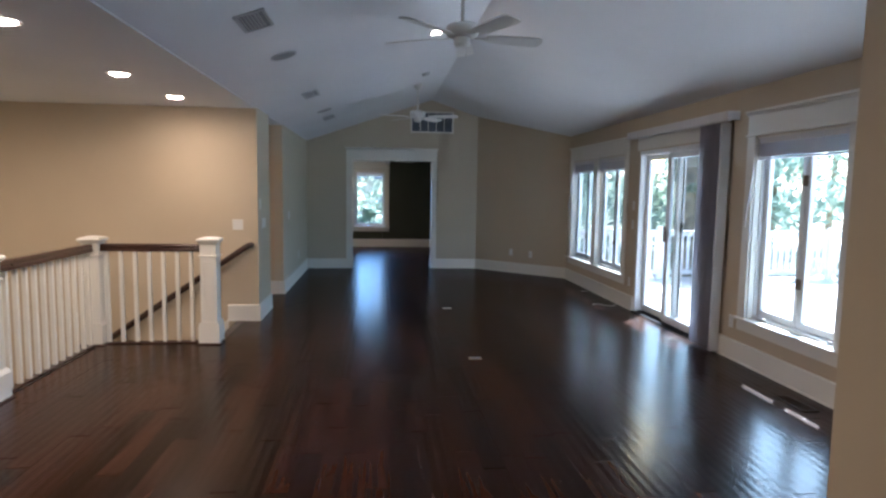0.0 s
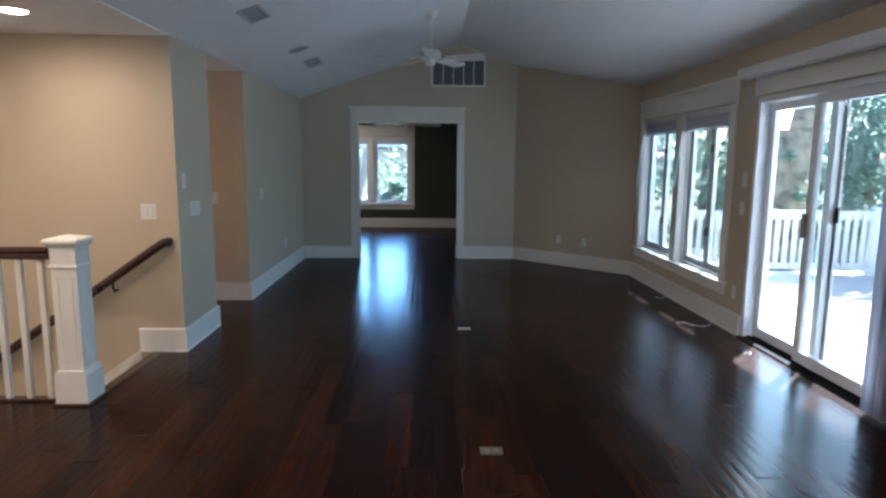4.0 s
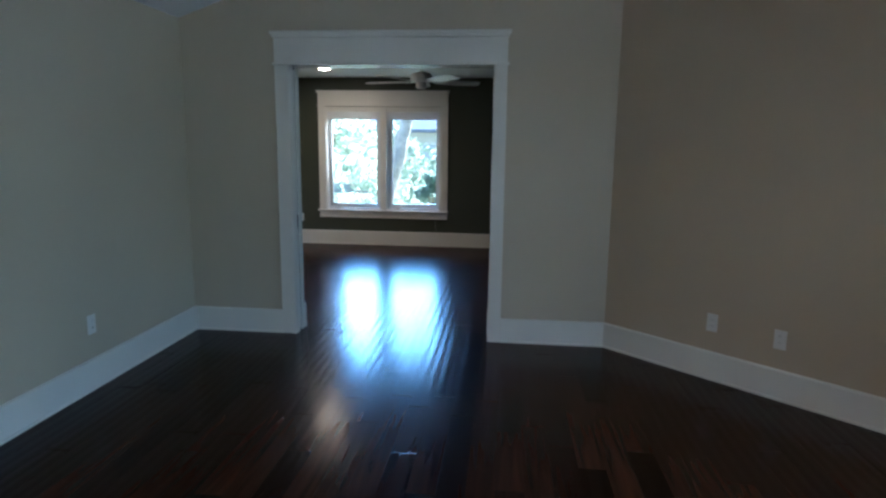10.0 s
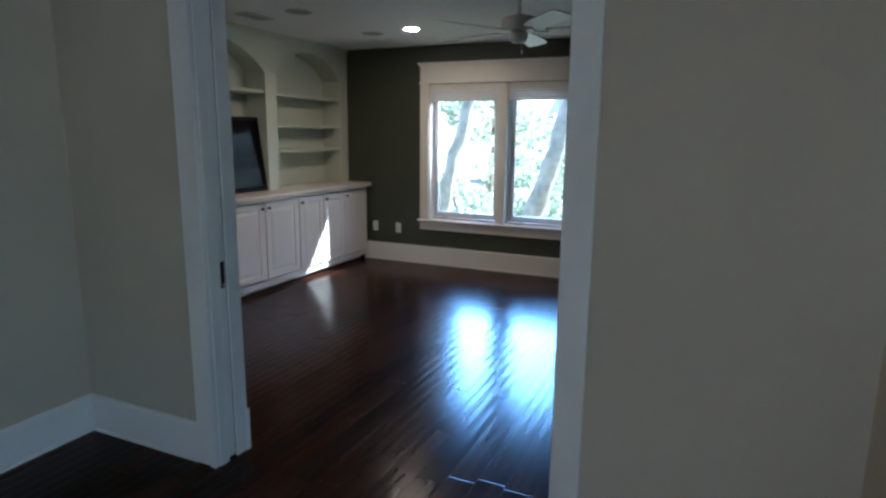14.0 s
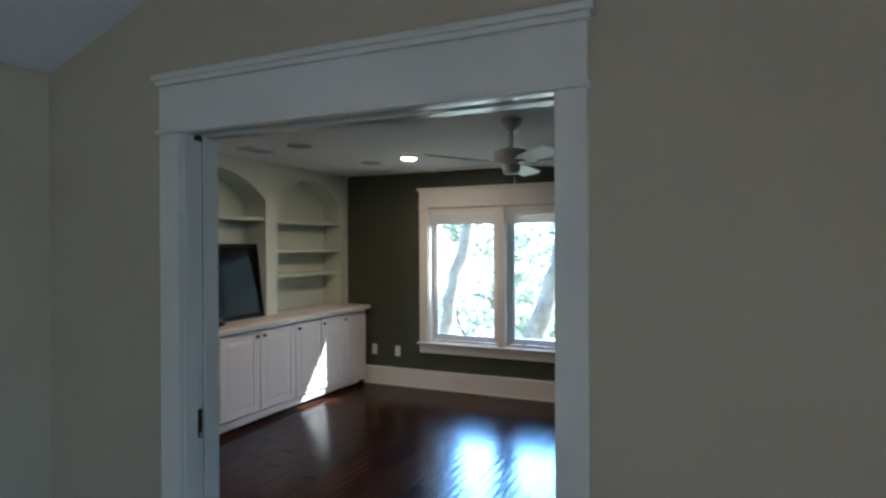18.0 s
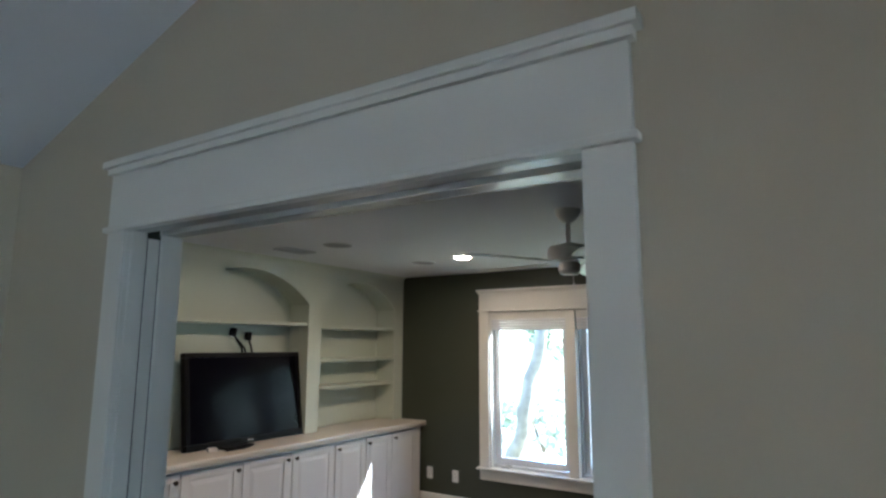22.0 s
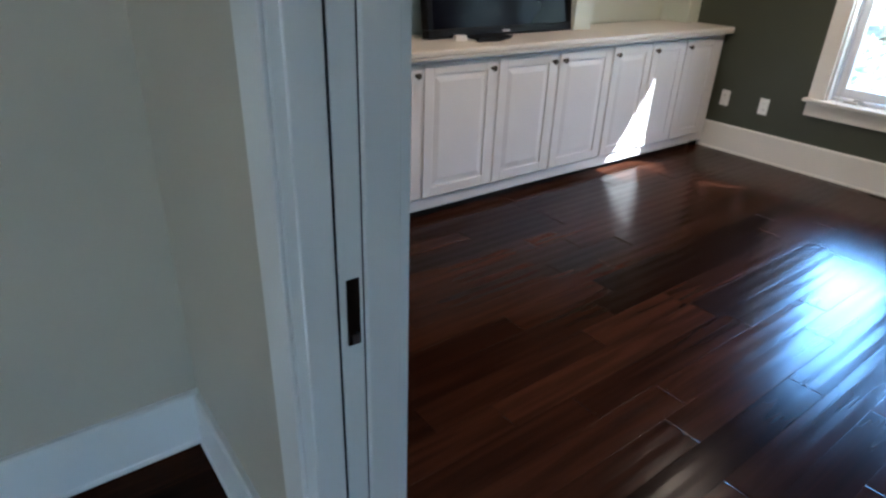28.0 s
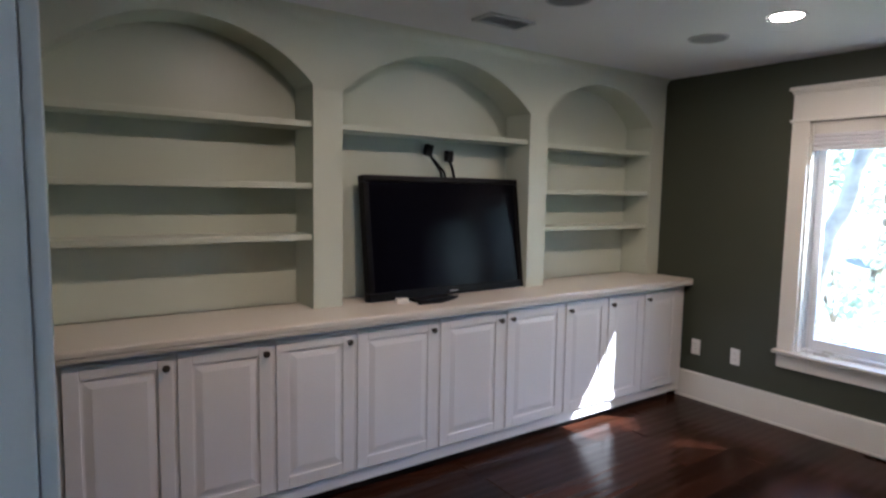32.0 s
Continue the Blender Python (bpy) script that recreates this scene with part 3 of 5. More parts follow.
def unit_rows(width, post, sashes):
    h = (width - post) / 2
    return [(-width / 2, -width / 2 + h, sashes), (width / 2 - h, width / 2, sashes)]


w1w, w2w = W1[1] - W1[0], W2[1] - W2[0]
at1, at2 = (XW, (W1[0] + W1[1]) / 2, 0), (XW, (W2[0] + W2[1]) / 2, 0)
window("window_1", at1, -90, w1w, W1[2], W1[3], "white double casement window with craftsman trim", unit_rows(w1w, 0.15, 2), screens=True)
window("window_2", at2, -90, w2w, W2[2], W2[3], "wide white casement window with craftsman trim facing the deck", unit_rows(w2w, 0.15, 2))
for at, wd in ((at1, w1w), (at2, w2w)):
    for u0, u1, k in unit_rows(wd, 0.15, 2):
        blind(at, -90, u0, u1, 1.99, 0.185, "raised lilac-grey mini blind under a white head rail", wand=0.62)
ws = SWN[1] - SWN[0]
ats = ((SWN[0] + SWN[1]) / 2, YB, 0)
window("window_3", ats, 0, ws, SWN[2], SWN[3], "white casement pair with craftsman trim on a green wall", [(-ws / 2, -0.005 - 0.03, 1), (0.055, ws / 2, 1)])
rs = thing("roman_shade", ats, "raised cream fabric shade in the study window", "blind")
part("head_rail", box(-ws / 2 + 0.016, 0.008, 1.93, ws / 2 - 0.016, 0.05, 1.985, bevel=0.003), TRIM, rs)
for i in range(4):
    part("fold", box(-ws / 2 + 0.018, 0.004 - 0.004 * (i % 2), 1.822 + 0.027 * i, ws / 2 - 0.018, 0.046, 1.846 + 0.027 * i, bevel=0.006), VALAN, rs)
part("pull_cord", tube([(-ws / 2 + 0.10, -0.002, 1.83), (-ws / 2 + 0.10, -0.06, 0.53), (-ws / 2 + 0.102, -0.062, 0.42)], 0.0015, 5), CABLE, rs)

part("pull_cord", tube([(0.78, -0.002, 1.83), (0.782, -0.060, 0.53), (0.781, -0.062, 0.18)], 0.0015, 5), CABLE, rs)
part("cord_knob", lathe([(0.0, 0.0), (0.006, 0.002), (0.004, 0.022), (0.0, 0.024)], 10, at=(0.781, -0.062, 0.16)), CABLE, rs)

# ---- sliding door ----
sd = thing("door_2", (XW, 0, 0), "white sliding glass patio door on a black track", "sliding door", kind="structure")
part("side_casing", box(-0.02, SD[0] - 0.095, 0, 0, SD[0], 2.03, bevel=0.003), TRIM, sd)
part("header", box(-0.02, SD[0] - 0.095, 2.03, 0, SD[1] + 0.035, 2.20, bevel=0.003), TRIM, sd)
part("door_frame", boxes([(0.0, SD[0], 0.0, 0.16, SD[0] + 0.04, 2.02), (0.0, SD[1] - 0.04, 0.0, 0.16, SD[1], 2.02), (0.0, SD[0] + 0.04, 1.97, 0.16, SD[1] - 0.04, 2.02)], 0.003), VINYL, sd)
part("threshold", boxes([(-0.03, SD[0] + 0.0, -0.02, 0.16, SD[1], 0.012), (0.045, SD[0] + 0.04, 0.012, 0.052, SD[1] - 0.04, 0.026), (0.095, SD[0] + 0.04, 0.012, 0.102, SD[1] - 0.04, 0.026)]), BLACKP, sd, "black metal sliding track")
for nm, y0, y1, xa in (("sliding_panel", SD[0] + 0.042, 6.105, 0.030), ("fixed_panel", 5.935, SD[1] - 0.042, 0.085)):
    pn = part(nm, boxes([(xa, y0, 0.03, xa + 0.045, y0 + 0.07, 1.965), (xa, y1 - 0.07, 0.03, xa + 0.045, y1, 1.965), (xa, y0 + 0.07, 0.03, xa + 0.045, y1 - 0.07, 0.115), (xa, y0 + 0.07, 1.90, xa + 0.045, y1 - 0.07, 1.965)], 0.004), VINYL, sd)
    part("pane", box(xa + 0.020, y0 + 0.066, 0.111, xa + 0.026, y1 - 0.066, 1.904), GLASS, pn)
    if nm == "sliding_panel":
        part("door_handle", boxes([(xa - 0.030, y1 - 0.035, 0.95, xa, y1 - 0.008, 1.13)], 0.006), LOCK, pn, "bronze pull handle")
sc = part("insect_screen", box(0.128, SD[0] + 0.05, 0.05, 0.131, 5.94, 1.95), MESH, sd, "fine grey insect screen")
part("screen_frame", boxes([(0.122, SD[0] + 0.042, 0.03, 0.137, SD[0] + 0.072, 1.965), (0.132, 5.905, 0.03, 0.147, 5.95, 1.965), (0.122, SD[0] + 0.072, 1.935, 0.137, 5.905, 1.965), (0.122, SD[0] + 0.072, 0.03, 0.137, 5.905, 0.06)]), VINYL, sc)
part("latch", box(0.108, 5.885, 1.075, 0.131, 5.915, 1.185, bevel=0.004), BLACKP, sc, "black screen latch")
vb = thing("vertical_blind", (XW, 0, 0), "grey vertical blind pushed to one side under a white valance", "blind")
part("valance", boxes([(-0.120, 4.71, 2.175, -0.108, 6.95, 2.255), (-0.108, 4.71, 2.175, 0, 4.722, 2.255), (-0.108, 6.938, 2.175, 0, 6.95, 2.255), (-0.108, 4.722, 2.245, 0, 6.938, 2.255)], 0.002), VALAN, vb)
part("head_track", box(-0.085, 4.76, 2.17, -0.05, 6.90, 2.205, bevel=0.002), VALAN, vb)
for i in range(14):
    y = 4.845 + 0.0265 * i
    an2 = radians(14 + 5 * math.sin(i * 1.7))
    pr = []
    for k in range(7):
        s = -0.05 + 0.1 * k / 6
        cup = 0.008 * (1 - (s / 0.05) ** 2)
        pr.append((-0.068 + s * math.cos(an2) - cup * math.sin(an2), y + s * math.sin(an2) + cup * math.cos(an2)))
    back = [(px + 0.0012, py + 0.0012) for px, py in pr[::-1]]
    part("slat", prism(pr + back, "z", 0.025, 2.16), BLIND, vb)
part("end_panel", box(-0.122, 4.80, 0.02, -0.022, 4.813, 2.16, bevel=0.004), VALAN, vb, "white return panel")
part("pull_chain", tube([(-0.014, 4.79, 2.17), (-0.013, 4.788, 1.5), (-0.014, 4.79, 0.85)], 0.003, 6), BRONZE, vb, "thin dark pull chain")

# added area lamps outside the windows, standing in for skylight and floor glare
for nm, at, w, h, watts, out in (("study_daylight", (ats[0], YB + 1.05, 1.0), 1.66, 1.9, 8.2, "y"), ("far_window_daylight", (XW + 0.70, at1[1], 1.4), 2.16, 1.7, 9.5, "x"),
                                 ("near_window_daylight", (XW + 0.90, at2[1] + 0.95, 1.2), 2.0, 2.2, 12.5, "xy"), ("sliding_door_daylight", (XW + 0.80, 6.75, 1.2), 1.6, 1.9, 5.0, "xy")):
    la = new(nm, bpy.data.lights.new(nm, 'AREA'))
    la.data.shape, la.data.size, la.data.size_y, la.data.energy, la.data.color = 'RECTANGLE', w, h, watts, (0.27, 0.56, 1.0) if out == "y" else (0.62, 0.84, 1.0)
    la.data.spread = radians(46 if out == "y" else 120)
    if out == "x":
        la.matrix_world = pose(*at, 0, 64, 0) @ pose(0, 0, 0, 0, 0, 90)
    else:
        # aimed so the lamps' reflection lays the window glare on the boards
        aim = Vector((1.3, -3.4, -1.25)) if out == "y" else Vector((-1.0, -1.05, -0.62))
        la.matrix_world = look(at, Vector(at) + aim)

# ---- stairs ----
st = thing("staircase", (-1.06, 0, 0), "dark wooden stairs with white risers going down beside the wall", "stairs")
RISE, RUN, YA = 0.187, 0.27, 5.44
for i in range(12):
    xs, zt = -RUN * i, -RISE * (i + 1)
    part("riser", box(xs - 0.02, YA, zt, xs, YS - 0.022, zt + RISE - (0.0 if i == 0 else 0.03) - (0.03 if i == 0 else 0)), TRIM, st)
    part("tread", box(xs - RUN - 0.02, YA, zt - 0.03, xs + 0.03 - 0.025, YS - 0.022, zt, bevel=0.006), WOODRAIL, st)
sk = [(-0.14, 0.0), (-0.14, 0.02), (-0.45, -0.20)] + [(-3.2, -0.20 - 2.75 * RISE / RUN), (-3.2, -0.55 - 2.75 * RISE / RUN), (-0.14, -0.32)]
part("skirt_board", prism(sk, "y", YS - 0.02, YS), TRIM, st)
part("nosing", box(-0.03, YA, -0.03, 0.035, YS - 0.02, 0.004, bevel=0.006), WOODRAIL, st)
part("fascia", boxes([(-1.11, 5.44, -0.25, 0.0, 5.452, -0.03), (-1.222, 3.82, -0.25, -1.21, 5.44, -0.03)]), TRIM, st)
hr = thing("handrail", (0, YS, 0), "dark stained handrail on the stair wall", "handrail")
hp = [(-0.93, -0.012, 0.862), (-0.955, -0.055, 0.858), (-1.02, -0.068, 0.815), (-2.5, -0.068, -0.21), (-3.95, -0.068, -1.215)]
rail = bmesh.new()
for a, b in zip(hp, hp[1:]):
    tube([a, b], 0.033, 12, bm=rail)
for p in hp[1:-1]:
    bmesh.ops.create_uvsphere(rail, u_segments=10, v_segments=6, radius=0.033, matrix=Matrix.Translation(p))
part("rail", rail, WOODRAIL, hr, smooth=True)
for xb in (-1.35, -2.3, -3.3):
    zb = 0.815 + (xb + 1.02) * 0.6926
    part("bracket", tube([(xb, 0.0, zb - 0.10), (xb, -0.05, zb - 0.10), (xb, -0.068, zb - 0.075), (xb, -0.068, zb - 0.02)], 0.008, 8), BRONZE, hr, "dark metal rail bracket")


def newel(at, label):
    n = thing("newel_post", at, label, "newel post", group="stair newel posts")
    part("base", prism([(-0.096, 0.013), (-0.096, 0.185), (-0.079, 0.215), (0.079, 0.215), (0.096, 0.185), (0.096, 0.013)], "y", -0.096, 0.096), TRIM, n)
    part("shoe", box(-0.110, -0.110, -0.02, 0.110, 0.110, 0.0125, bevel=0.004), WOODRAIL, n, "dark wooden shoe")
    part("shaft", box(-0.075, -0.075, 0.20, 0.075, 0.075, 0.962, bevel=0.003), TRIM, n)
    for k in range(4):
        m = pose(0, 0, 0, 0, 0, 90 * k)
        pb = boxes([(-0.046, -0.080, 0.27, -0.035, -0.074, 0.79), (0.035, -0.080, 0.27, 0.046, -0.074, 0.79), (-0.035, -0.080, 0.27, 0.035, -0.074, 0.282), (-0.035, -0.080, 0.778, 0.035, -0.074, 0.79)], 0.002)
        bmesh.ops.transform(pb, matrix=m, verts=pb.verts[:])
        part("panel_mould", pb, TRIM, n)
    part("neck_mould", box(-0.087, -0.087, 0.838, 0.087, 0.087, 0.858, bevel=0.006), TRIM, n)
    cap = bmesh.new()
    prof = [(0.077, 0.962), (0.082, 0.970), (0.094, 0.984), (0.101, 0.990), (0.101, 1.004), (0.092, 1.012), (0.03, 1.028)]
    rings = [[cap.verts.new((sx * r, sy * r, z)) for sx, sy in ((-1, -1), (1, -1), (1, 1), (-1, 1))] for r, z in prof]
    for a, b in zip(rings, rings[1:]):
        for i in range(4):
            cap.faces.new((a[i], a[(i + 1) % 4], b[(i + 1) % 4], b[i]))
    cap.faces.new(rings[0])
    cap.faces.new(rings[-1])
    part("cap", cap, TRIM, n)
    return n


NA, NB, NC = (-1.125, 5.43, 0), (-2.185, 5.43, 0), (-2.185, 3.83, 0)
n0 = newel(NA, "white panelled newel post with a moulded cap")
copy_thing(n0, pose(*NB))
copy_thing(n0, pose(*NC))
RS = [(-0.033, 0.0), (-0.033, 0.024), (-0.026, 0.034), (-0.033, 0.050), (-0.021, 0.072), (0.021, 0.072), (0.033, 0.050), (0.026, 0.034), (0.033, 0.024), (0.033, 0.0)]
gr = thing("guard_rail", (0, 0, 0), "dark stained guard rail on white balusters above the stairs", "railing")
part("rail", prism([(y + 5.43, z + 0.884) for y, z in RS], "x", NB[0] + 0.0755, NA[0] - 0.0755), WOODRAIL, gr)
part("rail", prism([(x - 2.185, z + 0.884) for x, z in RS], "y", NC[1] + 0.0755, NB[1] - 0.0755), WOODRAIL, gr)
part("shoe_rail", box(NB[0] + 0.111, 5.395, -0.005, NA[0] - 0.111, 5.465, 0.014, bevel=0.003), WOODRAIL, gr)
part("shoe_rail", box(-2.22, NC[1] + 0.111, -0.005, -2.15, NB[1] - 0.111, 0.014, bevel=0.003), WOODRAIL, gr)
bal = part("baluster", box(-0.0165, -0.0165, 0.014, 0.0165, 0.0165, 0.884, bevel=0.002), TRIM, gr)
bal.location = (-2.067, 5.43, 0)
spots = [(-2.067 + 0.1278 * i, 5.43) for i in range(1, 7)] + [(-2.185, NB[1] - 0.125 - 0.1235 * i) for i in range(11)]
for p in spots:
    o = new("baluster", bal.data)
    o.parent, o.location = gr, (*p, 0)

# ---- built-in cupboards ----
DOORS = [(11.226, 11.616, 1), (11.634, 12.030, 1), (12.052, 12.441, 1), (12.463, 12.937, 1), (12.963, 13.408, 1), (13.439, 13.906, 0), (13.931, 14.321, 0), (14.338, 14.702, 0), (14.726, 15.118, 0)]
ZD0, ZD1 = 0.125, 0.840


def cupboard_door(parent, ya, yb, knob_right):
    w, h = yb - ya, ZD1 - ZD0
    d = part("door", box(0, 0, 0, 0.012, w, h, bevel=0.002), CABW, parent)
    d.location = (XCF - 0.014, ya, ZD0)
    f = 0.058
    part("stile_rail_frame", boxes([(0.0122, 0, 0, 0.020, f, h), (0.0122, w - f, 0, 0.020, w, h), (0.0122, f, 0, 0.020, w - f, f), (0.0122, f, h - f, 0.020, w - f, h)], 0.002), CABW, d)
    rp = bmesh.new()
    y0, y1, z0, z1 = f + 0.010, w - f - 0.010, f + 0.010, h - f - 0.010
    lo = [rp.verts.new((0.0125, y, z)) for y, z in ((y0, z0), (y1, z0), (y1, z1), (y0, z1))]
    e = 0.030
    hi = [rp.verts.new((0.0185, y, z)) for y, z in ((y0 + e, z0 + e), (y1 - e, z0 + e), (y1 - e, z1 - e), (y0 + e, z1 - e))]
    rp.faces.new(hi)
    for i in range(4):
        rp.faces.new((lo[i], lo[(i + 1) % 4], hi[(i + 1) % 4], hi[i]))
    part("raised_panel", rp, CABW, d)
    kb = lathe([(0.0, 0.0), (0.009, 0.0), (0.006, 0.006), (0.006, 0.012), (0.014, 0.018), (0.016, 0.024), (0.012, 0.030), (0.0, 0.032)], 14)
    bmesh.ops.transform(kb, matrix=pose(0.020, (w - 0.029) if knob_right else 0.029, 0.664, 0, 90, 0), verts=kb.verts[:])
    part("knob", kb, KNOB, d, "dark pewter knob", smooth=True)


for lo, hi, ya, yb in ((0, 3, 11.16, 12.452), (3, 6, 12.452, 13.918), (6, 9, 13.918, 15.20)):
    cab = thing("base_cabinet", (0, 0, 0), "white raised-panel built-in cupboard with dark knobs", "cabinet", group="study base cabinets")
    part("body", boxes([(XBK + 0.02, ya, 0.115, XCF - 0.036, yb, 0.862)]), CABW, cab)
    seg = [ya] + [x for k in range(lo, hi) for x in DOORS[k][:2]] + [yb]
    fr = [(XCF - 0.036, ya, 0.8422, XCF - 0.004, yb, 0.862), (XCF - 0.036, ya, 0.055, XCF - 0.010, yb, ZD0 - 0.010)]
    part("face_frame", boxes(fr + [(XCF - 0.034, seg[2 * k] + 0.0006, 0.115, XCF - 0.004, seg[2 * k + 1] - 0.0006, 0.842) for k in range(len(seg) // 2)]), CABW, cab)
    part("toe_board", box(XBK + 0.02, ya, 0.0, XCF - 0.105, yb, 0.10), CABW, cab)
    for k in range(lo, hi):
        cupboard_door(cab, *DOORS[k])
wt = thing("worktop", (0, 0, 0), "long cream painted worktop over the study cupboards", "worktop")
part("slab", box(XBK + 0.02, 11.155, 0.876, -1.805, YB - 0.003, 0.907, bevel=0.007), WORKTOP, wt)
part("edge_moulding", prism([(-1.809, 0.862), (-1.809, 0.8755), (-1.84, 0.8755), (-1.84, 0.862)], "y", 11.156, YB - 0.004), WORKTOP, wt)
part("underlay", box(XBK + 0.02, 11.156, 0.8622, -1.841, YB - 0.004, 0.8755), WORKTOP, wt)

# ---- bookcase over the worktop ----
BAYS = [(11.222, 12.352, 2.05, 2.293), (12.516, 13.834, 2.03, 2.291), (13.995, 15.095, 2.04, 2.288)]
bc = thing("bookcase", (0, 0, 0), "pale sage built-in bookcase with three arched bays", "bookcase")
part("back_panel", box(XBK - 0.018, 11.155, 0.9075, XBK, YB - 0.004, ZS - 0.002), SAGE, bc)
for y0, y1 in ((11.155, 11.222), (12.352, 12.516), (13.834, 13.995), (15.095, YB - 0.005)):
    up = part("upright", box(XBK, y0, 0.9075, XB, y1, 2.03, bevel=0.002), SAGE, bc)
    part("upright_head", box(XBK + 0.001, y0 + 0.001, 2.03, XB - 0.003, y1 - 0.001, ZS - 0.06), SAGE, up)
fa = bmesh.new()
edge = [11.155]
for y0, y1, zs, zt in BAYS:
    pts = []
    w, r = (y1 - y0) / 2, zt - zs
    R = (w * w + r * r) / (2 * r)
    cy, cz = (y0 + y1) / 2, zt - R
    a1 = math.asin(w / R)
    for i in range(25):
        a = -a1 + 2 * a1 * i / 24
        pts.append((cy + R * math.sin(a), cz + R * math.cos(a)))
    edge.append(pts)
cols = [(11.155, 2.03), (11.222, 2.03)]
for pts in edge[1:]:
    cols += [(pts[0][0], 2.03)] + pts + [(pts[-1][0], 2.03)]
cols.append((YB - 0.005, 2.03))
zc = ZS - 0.055
for (ya, za), (yb, zb) in zip(cols, cols[1:]):
    if yb - ya < 1e-4:
        continue
    v = [fa.verts.new(p) for p in ((XB, ya, za), (XB, yb, zb), (XB, yb, zc), (XB, ya, zc))]
    fa.faces.new(v)
    u = [fa.verts.new(p) for p in ((XBK, ya, za), (XBK, yb, zb), (XB, yb, zb), (XB, ya, za))]
    fa.faces.new(u)
part("arched_fascia", fa, SAGE, bc)
cv = bmesh.new()
prof = [(XB + 0.055 * (1 - math.cos(a)), zc + 0.055 * math.sin(a)) for a in [math.pi / 2 * i / 6 for i in range(7)]]
prism(prof + [(XB, ZS)], "y", 11.155, YB - 0.004, cv)
part("cove", cv, SAGE, bc, smooth=True)
for bay, zs in ((0, (1.864, 1.553, 1.291)), (1, (1.863,)), (2, (1.850, 1.547, 1.297))):
    y0, y1 = BAYS[bay][:2]
    for z in zs:
        part("shelf", box(XBK + 0.001, y0 + 0.001, z - 0.026, XB - 0.018, y1 - 0.001, z + 0.004, bevel=0.003), SAGE, bc)

# ---- television and leads ----
tv = thing("television", (-2.135, 13.235, 0.912), "black flat-screen television leaning back on the worktop", "television")
tv.matrix_world = pose(-2.125, 13.255, 0.912, 0, -7.5, 1.5)
part("frame", boxes([(-0.062, -0.580, 0.0, 0.0, 0.580, 0.046), (-0.062, -0.580, 0.670, 0.0, 0.580, 0.706), (-0.062, -0.580, 0.046, 0.0, -0.542, 0.670), (-0.062, 0.542, 0.046, 0.0, 0.580, 0.670)], 0.006), BLACKP, tv)
part("back_cover", box(-0.085, -0.50, 0.03, -0.050, 0.50, 0.67, bevel=0.012), BLACKP, tv)
part("screen", box(-0.05, -0.543, 0.045, -0.010, 0.543, 0.671), SCREEN, tv, "dark switched-off screen")
part("badge", box(0.0002, -0.03, 0.016, 0.0012, 0.03, 0.026), VENTW, tv)
sb = thing("set_top_box", (-2.02, 13.02, 0.907), "flat black receiver and its leads lying before the television", "media box", rz=8)
part("case", box(-0.05, -0.13, 0.0, 0.05, 0.13, 0.022, bevel=0.004), BLACKP, sb)
part("lead", tube([(-0.02, 0.13, 0.01), (0.02, 0.19, 0.008), (0.05, 0.13, 0.006), (0.09, 0.0, 0.006), (0.06, -0.15, 0.006)], 0.005, 6), BLACKP, sb)
pb = thing("plug_adapter", (-2.03, 12.83, 0.907), "small white power adapter on the worktop", "adapter", rz=-20)
part("body", box(-0.02, -0.035, 0, 0.02, 0.035, 0.03, bevel=0.006), PLATE, pb)
part("lead", tube([(0.0, 0.035, 0.012), (0.03, 0.07, 0.005), (0.02, 0.14, 0.005)], 0.004, 6), CABLE, pb)
for y, z, lean, ends in ((13.19, 1.775, 14, (0.092, 0.125)), (13.345, 1.745, 2, (0.03,))):
    so = thing("wall_socket", (XBK, y, z), "black plug in a small socket above the television", "socket", group="bookcase sockets")
    part("plate", box(0.0, -0.034, -0.055, 0.005, 0.034, 0.055, bevel=0.002), SAGE, so)
    pg = part("plug", box(-0.02, -0.024, -0.034, 0.024, 0.024, 0.034, bevel=0.006), BLACKP, so)
    pg.matrix_basis = pose(0.026, 0, 0, -lean, 0, 0)
    for e in ends:
        part("lead", tube([(0.035, lean * 0.0006, -0.030), (0.055, e * 0.35, -0.075), (0.058, e * 0.8, -0.13), (0.055, e, -0.20), (0.045, e + 0.003, -0.30)], 0.0075, 8), BLACKP, so, smooth=True)


